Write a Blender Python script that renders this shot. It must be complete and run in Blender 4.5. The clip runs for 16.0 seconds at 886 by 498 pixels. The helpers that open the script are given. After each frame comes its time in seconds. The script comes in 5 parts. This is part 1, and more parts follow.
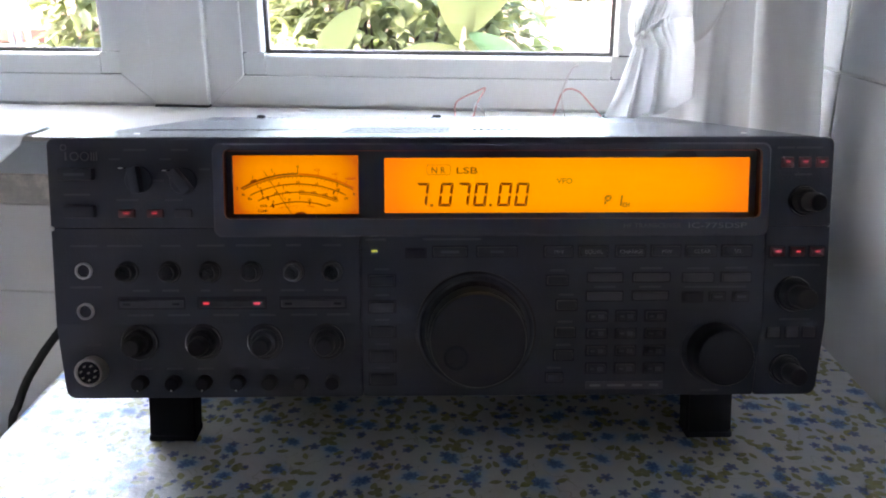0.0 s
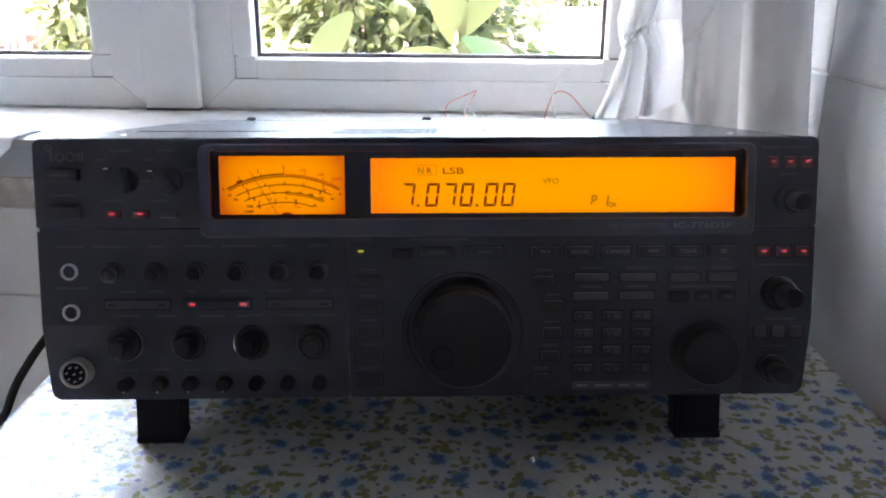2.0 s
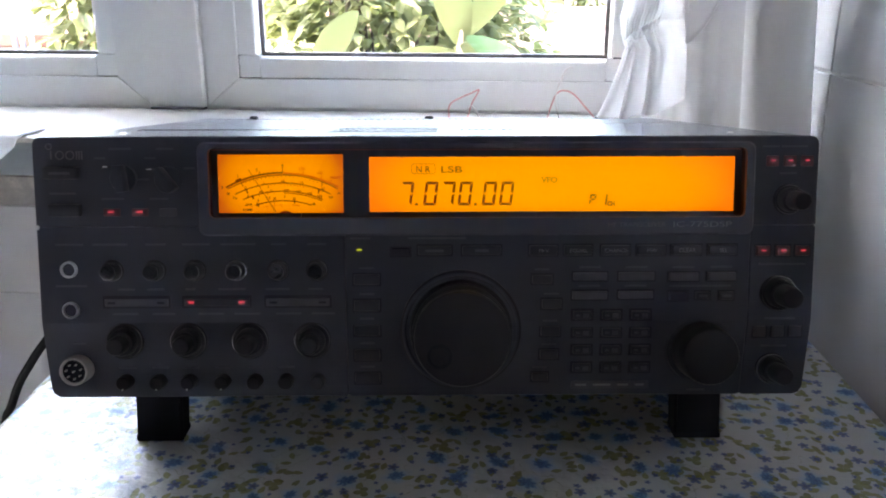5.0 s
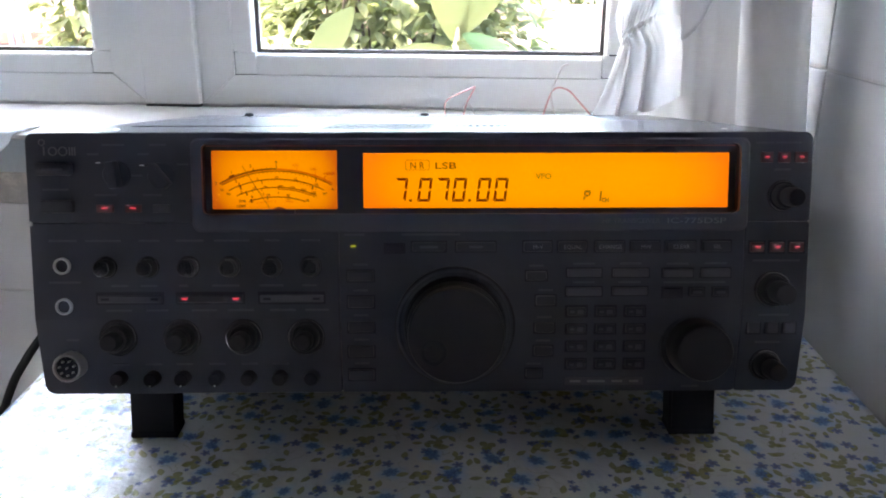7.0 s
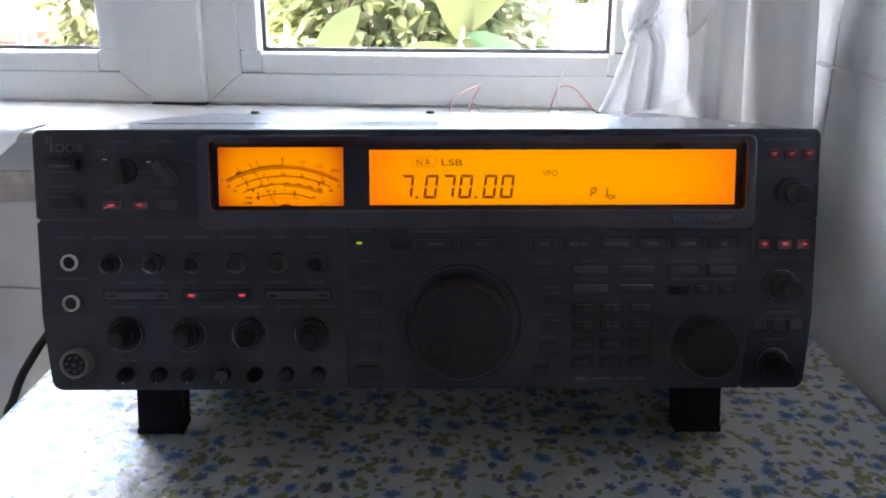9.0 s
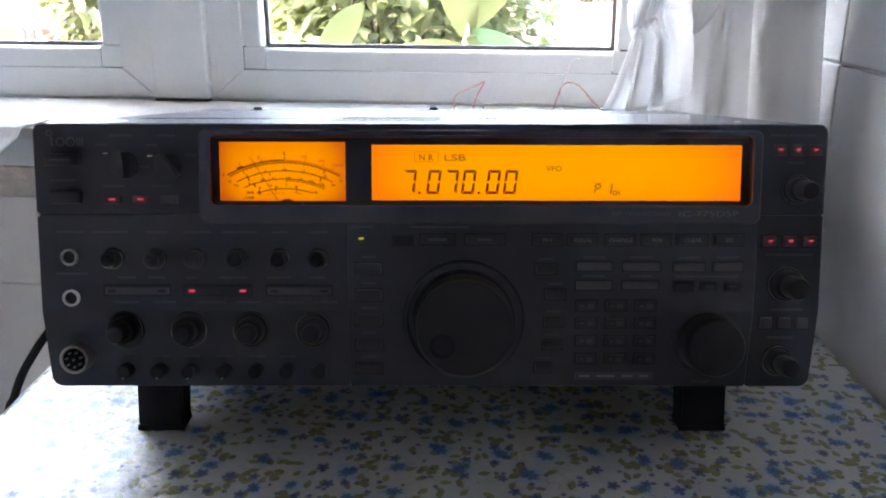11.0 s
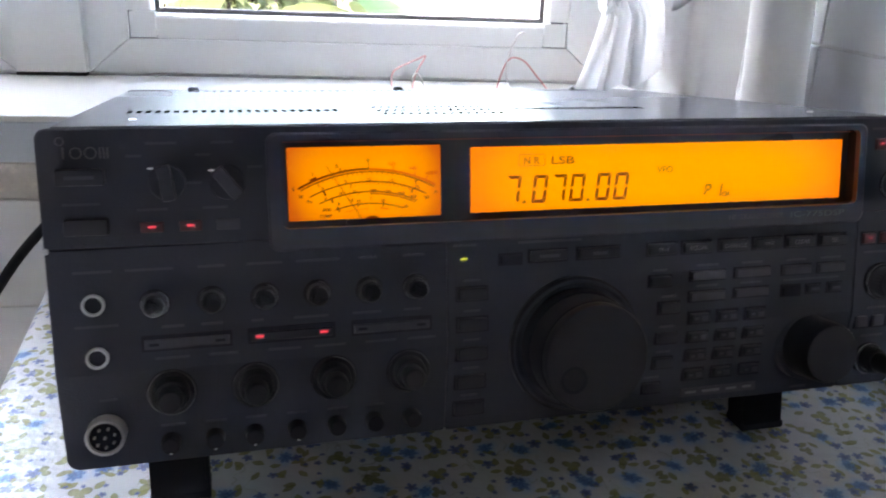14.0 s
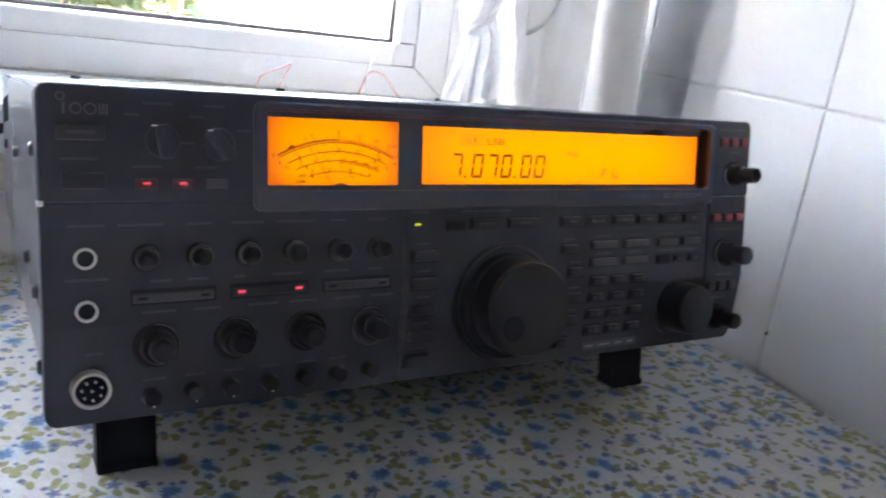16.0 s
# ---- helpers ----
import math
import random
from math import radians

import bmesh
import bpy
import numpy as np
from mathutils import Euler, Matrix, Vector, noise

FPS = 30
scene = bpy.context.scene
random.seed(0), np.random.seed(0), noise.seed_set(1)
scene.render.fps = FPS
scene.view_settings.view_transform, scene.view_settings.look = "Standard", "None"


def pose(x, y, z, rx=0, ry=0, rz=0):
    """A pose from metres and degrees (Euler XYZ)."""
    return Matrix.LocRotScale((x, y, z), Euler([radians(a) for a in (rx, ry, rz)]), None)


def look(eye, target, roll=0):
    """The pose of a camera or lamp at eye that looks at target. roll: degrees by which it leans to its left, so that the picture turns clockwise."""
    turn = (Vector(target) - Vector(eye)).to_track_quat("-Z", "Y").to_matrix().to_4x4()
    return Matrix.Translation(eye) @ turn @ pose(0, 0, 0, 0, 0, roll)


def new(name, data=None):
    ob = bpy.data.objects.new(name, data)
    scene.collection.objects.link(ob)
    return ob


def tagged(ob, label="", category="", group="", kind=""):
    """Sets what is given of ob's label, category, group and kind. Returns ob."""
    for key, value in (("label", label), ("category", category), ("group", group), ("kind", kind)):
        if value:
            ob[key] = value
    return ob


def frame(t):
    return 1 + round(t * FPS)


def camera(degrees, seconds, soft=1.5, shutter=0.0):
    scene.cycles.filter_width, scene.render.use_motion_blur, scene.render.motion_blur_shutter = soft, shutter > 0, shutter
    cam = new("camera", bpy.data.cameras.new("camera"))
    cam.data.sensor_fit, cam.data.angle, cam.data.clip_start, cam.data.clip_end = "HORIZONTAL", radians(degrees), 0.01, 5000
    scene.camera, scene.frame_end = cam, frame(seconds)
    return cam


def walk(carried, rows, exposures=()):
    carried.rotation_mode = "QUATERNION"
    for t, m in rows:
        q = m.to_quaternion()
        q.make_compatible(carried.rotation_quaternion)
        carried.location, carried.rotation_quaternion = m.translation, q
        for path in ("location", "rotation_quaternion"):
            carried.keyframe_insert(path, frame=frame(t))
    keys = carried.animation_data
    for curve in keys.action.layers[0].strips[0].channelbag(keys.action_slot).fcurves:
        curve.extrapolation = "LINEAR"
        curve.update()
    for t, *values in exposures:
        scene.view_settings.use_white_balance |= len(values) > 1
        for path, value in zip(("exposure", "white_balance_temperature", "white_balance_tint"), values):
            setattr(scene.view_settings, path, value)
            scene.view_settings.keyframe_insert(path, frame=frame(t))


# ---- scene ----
cam = camera(57.38, 16.0, soft=1.9, shutter=0.5)
PATH = [
    (0, (0.0361, -0.4018, 0.2825), (-0.0496, 0.5417, -0.0374), 0.09),
    (0.5, (0.0384, -0.4054, 0.2821), (-0.0450, 0.5394, -0.0350), 0.22),
    (1, (0.0380, -0.3988, 0.2806), (-0.0374, 0.5463, -0.0374), 0.43),
    (1.5, (0.0403, -0.4023, 0.2808), (-0.0377, 0.5442, -0.0324), 0.29),
    (2, (0.0416, -0.4021, 0.2800), (-0.0398, 0.5438, -0.0341), 0.05),
    (2.5, (0.0421, -0.4023, 0.2805), (-0.0454, 0.5431, -0.0333), -0.23),
    (3, (0.0427, -0.4028, 0.2805), (-0.0484, 0.5435, -0.0299), -0.37),
    (3.5, (0.0428, -0.4026, 0.2798), (-0.0468, 0.5436, -0.0311), -0.35),
    (4, (0.0443, -0.4022, 0.2798), (-0.0452, 0.5431, -0.0339), -0.05),
    (6.5, (0.0479, -0.4016, 0.2786), (-0.0425, 0.5431, -0.0365), 0.03),
    (7, (0.0485, -0.4014, 0.2784), (-0.0389, 0.5431, -0.0383), 0.07),
    (7.5, (0.0478, -0.4015, 0.2782), (-0.0405, 0.5426, -0.0394), 0.06),
    (8, (0.0497, -0.4040, 0.2788), (-0.0437, 0.5408, -0.0355), -0.10),
    (8.5, (0.0466, -0.3984, 0.2767), (-0.0422, 0.5457, -0.0408), 0.15),
    (9, (0.0478, -0.4018, 0.2771), (-0.0455, 0.5418, -0.0404), -0.00),
    (11.5, (0.0480, -0.3961, 0.2731), (-0.0497, 0.5464, -0.0463), 0.14),
    (12, (0.0437, -0.3913, 0.2718), (-0.0340, 0.5515, -0.0524), 0.60),
    (12.5, (0.0228, -0.3830, 0.2706), (-0.0410, 0.5575, -0.0630), 1.07),
    (13, (-0.0143, -0.3702, 0.2750), (-0.0271, 0.5678, -0.0712), 2.13),
    (13.5, (-0.0586, -0.3481, 0.2778), (0.0249, 0.5833, -0.0765), 2.98),
    (14, (-0.1059, -0.3256, 0.2758), (0.0482, 0.5958, -0.0810), 2.60),
    (14.5, (-0.1544, -0.3217, 0.2616), (0.0459, 0.5847, -0.1103), 3.22),
    (15, (-0.1854, -0.3322, 0.2591), (0.0104, 0.5935, -0.0644), 3.58),
    (15.5, (-0.1950, -0.3460, 0.2542), (0.1184, 0.5464, -0.0706), 4.56),
    (16, (-0.2020, -0.3557, 0.2516), (0.2144, 0.5049, -0.0415), 7.66),
]
EXPOSURE, KELVIN = 5.79, 7300
walk(cam, [(t, look(eye, target, roll)) for t, eye, target, roll in PATH],
     [(t, EXPOSURE + more, KELVIN, 10) for t, more in ((0.0, 0.0), (12.5, 0.0), (13.5, 0.1), (14.5, 0.28), (15.0, 0.42), (16.0, 0.50))])
# ---------------------------------------------------------------- light
LAMP = 2.0 ** -EXPOSURE  # lamps and backlights are scaled with the exposure
world = bpy.data.worlds.new("sky")
scene.world = world
world.use_nodes = True
wn = world.node_tree.nodes
sky = wn.new("ShaderNodeTexSky")
sky.sky_type = "NISHITA"
sky.sun_disc = False
sky.sun_elevation = radians(52)
sky.sun_rotation = radians(-103)
sky.air_density = 1.0
sky.dust_density = 4.0
world.node_tree.links.new(sky.outputs[0], wn["Background"].inputs[0])
wn["Background"].inputs[1].default_value = 0.15
sun = new("sun", bpy.data.lights.new("sun", "SUN"))
sun.data.energy = 0.5
sun.data.angle = radians(12)
sun.data.color = (1.0, 0.95, 0.86)
sun.matrix_world = look((-4.0, -0.9, 5.3), (0, 0, 0))


# ---------------------------------------------------------------- materials
class Graph:
    """Small helper to write node trees in a few words."""

    def __init__(self, name):
        self.mat = bpy.data.materials.new(name)
        self.mat.use_nodes = True
        self.tree = self.mat.node_tree
        self.bsdf = self.tree.nodes["Principled BSDF"]

    def node(self, kind, operation="", use_clamp=False, data_type="", voronoi_dimensions="", feature="", rotation_type=""):
        n = self.tree.nodes.new("ShaderNode" + kind)
        if operation:
            n.operation = operation
        if use_clamp:
            n.use_clamp = True
        if data_type:
            n.data_type = data_type
        if voronoi_dimensions:
            n.voronoi_dimensions = voronoi_dimensions
        if feature:
            n.feature = feature
        if rotation_type:
            n.rotation_type = rotation_type
        return n

    def put(self, socket, value):
        if isinstance(value, bpy.types.NodeSocket):
            self.tree.links.new(value, socket)
        elif value is not None:
            socket.default_value = value

    def math(self, op, a, b=None, clamp=False):
        n = self.node("Math", operation=op, use_clamp=clamp)
        self.put(n.inputs[0], a)
        self.put(n.inputs[1], b)
        return n.outputs[0]

    def mix(self, fac, a, b):
        n = self.node("Mix", data_type="RGBA")
        self.put(n.inputs[0], fac)
        self.put(n.inputs[6], a)
        self.put(n.inputs[7], b)
        return n.outputs[2]

    def noise(self, scale, detail=3.0, coord=None, rough=0.55):
        n = self.node("TexNoise")
        n.inputs["Scale"].default_value = scale
        n.inputs["Detail"].default_value = detail
        n.inputs["Roughness"].default_value = rough
        self.put(n.inputs["Vector"], coord if coord is not None else self.coord())
        return n.outputs["Fac"]

    def coord(self, which="Object"):
        return self.node("TexCoord").outputs[which]

    def bump(self, height, strength, distance):
        n = self.node("Bump")
        n.inputs["Strength"].default_value = strength
        n.inputs["Distance"].default_value = distance
        self.put(n.inputs["Height"], height)
        self.put(self.bsdf.inputs["Normal"], n.outputs[0])

    def set(self, **values):
        for key, value in values.items():
            self.put(self.bsdf.inputs[key.replace("_", " ")], value)
        return self


def let_through(mat, colour, share):
    """Thin cloth or leaf: part of the light comes through from behind."""
    t = mat.node_tree
    thin, both = t.nodes.new("ShaderNodeBsdfTranslucent"), t.nodes.new("ShaderNodeMixShader")
    thin.inputs[0].default_value = (*colour, 1.0)
    both.inputs[0].default_value = share
    t.links.new(t.nodes["Principled BSDF"].outputs[0], both.inputs[1])
    t.links.new(thin.outputs[0], both.inputs[2])
    t.links.new(both.outputs[0], t.nodes["Material Output"].inputs[0])
    return mat


def c4(c):
    return (*c, 1.0) if len(c) == 3 else c


def surface(name, colour, rough=0.5, metal=0.0, vary=0.12, grain=300.0, grain_bump=0.1, wear=12.0, coat=0.0, spec=0.5):
    """A painted or moulded surface: colour drifts at two scales, gloss drifts, fine relief."""
    g = Graph(name)
    big, fine = g.noise(wear, 4.0), g.noise(grain, 2.0)
    low = c4([v * (1 - vary) for v in colour])
    high = c4([min(1, v * (1 + vary)) for v in colour])
    tone = g.math("ADD", g.math("MULTIPLY", big, 0.7), g.math("MULTIPLY", fine, 0.3))
    g.set(Base_Color=g.mix(tone, low, high), Metallic=metal)
    g.set(Roughness=g.math("ADD", g.math("MULTIPLY", big, 0.16), max(0.02, rough - 0.08)))
    g.bsdf.inputs["Specular IOR Level"].default_value = spec
    g.bsdf.inputs["Coat Weight"].default_value = coat
    g.bump(fine, grain_bump, 0.0006)
    return g.mat


def glowing(name, colour, strength, base=(0.02, 0.01, 0.01)):
    g = Graph(name)
    g.set(Base_Color=c4(base), Roughness=0.4, Emission_Color=c4(colour), Emission_Strength=strength * LAMP)
    return g.mat


def backlit(name, strength, green=0.36, cloudy=0.25, edge=0.96):
    """Amber backlight: fullest in the middle, weaker to the ends of the lamp."""
    g = Graph(name)
    sep = g.node("SeparateXYZ")
    g.put(sep.inputs[0], g.coord("Generated"))
    x = g.math("ABSOLUTE", g.math("SUBTRACT", sep.outputs[0], 0.5))
    z = g.math("ABSOLUTE", g.math("SUBTRACT", sep.outputs[2], 0.5))
    fall = g.math("ADD", g.math("POWER", g.math("MULTIPLY", x, 2.0), 5.0), g.math("MULTIPLY", g.math("POWER", g.math("MULTIPLY", z, 2.0), 4.0), 0.5))
    cloud = g.noise(30.0, 2.0)
    fall = g.math("ADD", fall, g.math("MULTIPLY", g.math("SUBTRACT", cloud, 0.5), cloudy), clamp=True)
    col = g.mix(fall, (1.0, green, 0.0005, 1), (edge, edge * green * 0.57, 0.006, 1))
    g.set(Base_Color=(0.30, 0.10, 0.0, 1), Roughness=0.6, Specular_IOR_Level=0.1, Emission_Color=col, Emission_Strength=strength * LAMP)
    return g.mat


def cloth_print(name):
    """Oilcloth printed with blue roses in pale halos, small blossoms, olive leaves and trefoils."""
    g = Graph(name)
    base = g.coord()
    flat = base
    for scale_, amount in ((150, 0.0016), (600, 0.0007)):
        warp = g.node("TexNoise")
        warp.inputs["Scale"].default_value = scale_
        g.put(warp.inputs["Vector"], base)
        off = g.node("VectorMath", operation="MULTIPLY_ADD")
        g.put(off.inputs[0], warp.outputs["Color"])
        off.inputs[1].default_value = (amount, amount, 0)
        g.put(off.inputs[2], flat)
        flat = off.outputs[0]

    def cells(scale, share, shift, squash=1.0):
        """One motif to a cell: its own turned coordinates, distance, angle, and two random numbers."""
        moved = g.node("VectorMath", operation="ADD")
        g.put(moved.inputs[0], flat)
        moved.inputs[1].default_value = shift
        cell = g.node("TexVoronoi", voronoi_dimensions="2D", feature="F1")
        cell.inputs["Scale"].default_value = scale
        cell.inputs["Randomness"].default_value = 0.72
        g.put(cell.inputs["Vector"], moved.outputs[0])
        d = g.node("VectorMath", operation="SUBTRACT")
        g.put(d.inputs[0], moved.outputs[0])
        g.put(d.inputs[1], cell.outputs["Position"])
        tint = g.node("SeparateColor")
        g.put(tint.inputs[0], cell.outputs["Color"])
        turn = g.node("VectorRotate", rotation_type="Z_AXIS")
        g.put(turn.inputs["Vector"], d.outputs[0])
        g.put(turn.inputs["Angle"], g.math("MULTIPLY", tint.outputs[0], 6.283))
        xyz = g.node("SeparateXYZ")
        g.put(xyz.inputs[0], turn.outputs[0])
        x, y = xyz.outputs[0], g.math("MULTIPLY", xyz.outputs[1], squash)
        r = g.math("SQRT", g.math("ADD", g.math("POWER", x, 2.0), g.math("POWER", y, 2.0)))
        size = g.math("ADD", g.math("MULTIPLY", tint.outputs[2], 0.4), 0.75)
        return x, y, g.math("DIVIDE", r, size), g.math("ARCTAN2", y, x), g.math("LESS_THAN", tint.outputs[1], share), tint.outputs[2]

    def lobed(scale, share, shift, size, lobes, floor, power, soft, squash=1.0):
        x, y, r, angle, kept, rnd = cells(scale, share, shift, squash)
        wave = g.math("POWER", g.math("ABSOLUTE", g.math("COSINE", g.math("MULTIPLY", angle, lobes / 2))), power)
        edge = g.math("MULTIPLY", g.math("ADD", g.math("MULTIPLY", wave, 1 - floor), floor), size)
        inside = g.math("MULTIPLY", g.math("SUBTRACT", edge, r), soft, clamp=True)
        return g.math("MULTIPLY", inside, kept), g.math("DIVIDE", r, size), rnd

    def pointed(scale, share, shift, length, width):
        x, y, r, angle, kept, rnd = cells(scale, share, shift)
        along = g.math("POWER", g.math("DIVIDE", g.math("ABSOLUTE", x), length), 1.7)
        across = g.math("POWER", g.math("DIVIDE", g.math("ABSOLUTE", y), width), 1.25)
        inside = g.math("MULTIPLY", g.math("SUBTRACT", 1.0, g.math("ADD", along, across)), 3.5, clamp=True)
        return g.math("MULTIPLY", inside, kept), g.math("DIVIDE", g.math("ABSOLUTE", y), width), rnd

    fine, wet = g.noise(520.0, 3.0), g.noise(1100.0, 2.0)
    ink = g.math("ADD", g.math("MULTIPLY", wet, 0.35), 0.68, clamp=True)
    col = g.mix(g.noise(9.0, 3.0), (0.54, 0.54, 0.55, 1), (0.62, 0.62, 0.61, 1))
    halo, r, _ = lobed(36.0, 0.66, (0, 0, 0), 0.0120, 4.0, 0.75, 1.0, 120.0, 1.15)
    col = g.mix(g.math("MULTIPLY", halo, 0.66), col, (0.25, 0.48, 0.76, 1))
    halo, r, _ = lobed(47.0, 0.40, (4.4, 1.9, 0), 0.0080, 3.0, 0.7, 1.0, 170.0)
    col = g.mix(g.math("MULTIPLY", halo, 0.20), col, (0.55, 0.55, 0.30, 1))
    twig = g.math("ABSOLUTE", g.math("SUBTRACT", g.noise(40.0, 2.0, flat), 0.5))
    twig = g.math("MULTIPLY", g.math("SUBTRACT", 0.007, twig), 220.0, clamp=True)
    twig = g.math("MULTIPLY", twig, g.math("GREATER_THAN", g.noise(24.0, 1.0), 0.50))
    col = g.mix(g.math("MULTIPLY", twig, 0.45), col, (0.24, 0.24, 0.12, 1))
    olive = ((0.15, 0.145, 0.02, 1), (0.37, 0.35, 0.11, 1))
    for mask, r, rnd in (pointed(112.0, 0.30, (3.1, 0.7, 0), 0.0040, 0.0021), pointed(92.0, 0.34, (0.9, 5.2, 0), 0.0044, 0.0024),
                         pointed(80.0, 0.26, (5.9, 2.2, 0), 0.0046, 0.0022), lobed(56.0, 0.38, (7.4, 2.6, 0), 0.0060, 3.0, 0.28, 0.7, 1800.0)):
        tone = g.mix(g.math("MULTIPLY", g.math("ADD", fine, rnd), 0.5), *olive)
        tone = g.mix(g.math("POWER", r, 4.0, clamp=True), tone, (0.09, 0.09, 0.015, 1))
        col = g.mix(g.math("MULTIPLY", mask, ink), col, tone)
    for scale, share, shift, size in ((66.0, 0.42, (1.7, 9.3, 0), 0.0042), (120.0, 0.30, (6.7, 3.3, 0), 0.0023)):
        mask, r, rnd = lobed(scale, share, shift, size, 5.0, 0.38, 0.7, 2200.0)
        col = g.mix(g.math("MULTIPLY", mask, 0.85), col, g.mix(r, (0.02, 0.03, 0.17, 1), (0.13, 0.20, 0.47, 1)))
    rose, r, rnd = lobed(36.0, 0.66, (0, 0, 0), 0.0072, 7.0, 0.70, 1.0, 420.0, 1.35)
    petal = g.node("TexVoronoi", voronoi_dimensions="2D", feature="DISTANCE_TO_EDGE")
    petal.inputs["Scale"].default_value = 430
    g.put(petal.inputs["Vector"], flat)
    lit = g.math("ADD", g.math("MULTIPLY", petal.outputs["Distance"], 2.2), g.math("MULTIPLY", g.math("SUBTRACT", fine, 0.5), 0.9), clamp=True)
    lit = g.math("MULTIPLY", lit, g.math("ADD", g.math("MULTIPLY", r, 0.7), 0.3), clamp=True)
    col = g.mix(g.math("MULTIPLY", rose, 0.84), col, g.mix(lit, (0.015, 0.075, 0.30, 1), (0.18, 0.42, 0.75, 1)))
    g.set(Base_Color=col, Roughness=g.math("ADD", g.math("MULTIPLY", g.noise(25.0, 4.0), 0.20), 0.30))
    g.bsdf.inputs["Specular IOR Level"].default_value = 0.5
    g.set(Coat_Weight=0.10, Coat_Roughness=0.2)
    relief = g.math("ADD", g.math("MULTIPLY", g.noise(14.0, 3.0), 1.0), g.math("ADD", g.math("MULTIPLY", g.noise(46.0, 3.0), 0.38), g.math("MULTIPLY", g.noise(110.0, 2.0), 0.12)))
    g.bump(relief, 0.9, 0.006)
    return g.mat


def leafage(name, dark, light):
    g = Graph(name)
    island = g.node("NewGeometry").outputs["Random Per Island"]
    tone = g.math("ADD", g.math("MULTIPLY", island, 0.75), g.math("MULTIPLY", g.noise(40.0, 3.0), 0.35), clamp=True)
    g.set(Base_Color=g.mix(tone, c4(dark), c4(light)), Roughness=0.65, Specular_IOR_Level=0.25)
    g.bsdf.inputs["Transmission Weight"].default_value = 0.0
    g.bsdf.inputs["Subsurface Weight"].default_value = 0.0
    return g.mat


def tile_glaze(name, tone):
    g = Graph(name)
    rnd = g.node("ObjectInfo").outputs["Random"]
    t = g.math("ADD", g.math("MULTIPLY", rnd, 0.5), g.math("MULTIPLY", g.noise(3.0, 4.0), 0.5))
    g.set(Base_Color=g.mix(t, c4([v * 0.94 for v in tone]), c4(tone)), Roughness=g.math("ADD", g.math("MULTIPLY", g.noise(20.0), 0.12), 0.16), Specular_IOR_Level=0.22)
    g.bump(g.noise(18.0, 2.0), 0.12, 0.002)
    return g.mat


def marble(name):
    g = Graph(name)
    w = g.noise(7.0, 8.0, rough=0.7)
    v = g.noise(28.0, 6.0, rough=0.65)
    col = g.mix(g.math("MULTIPLY", g.math("SUBTRACT", w, 0.4), 4.0, clamp=True), (0.30, 0.28, 0.27, 1), (0.58, 0.54, 0.50, 1))
    col = g.mix(g.math("MULTIPLY", g.math("SUBTRACT", v, 0.52), 5.0, clamp=True), col, (0.70, 0.65, 0.58, 1))
    g.set(Base_Color=col, Roughness=0.35)
    return g.mat


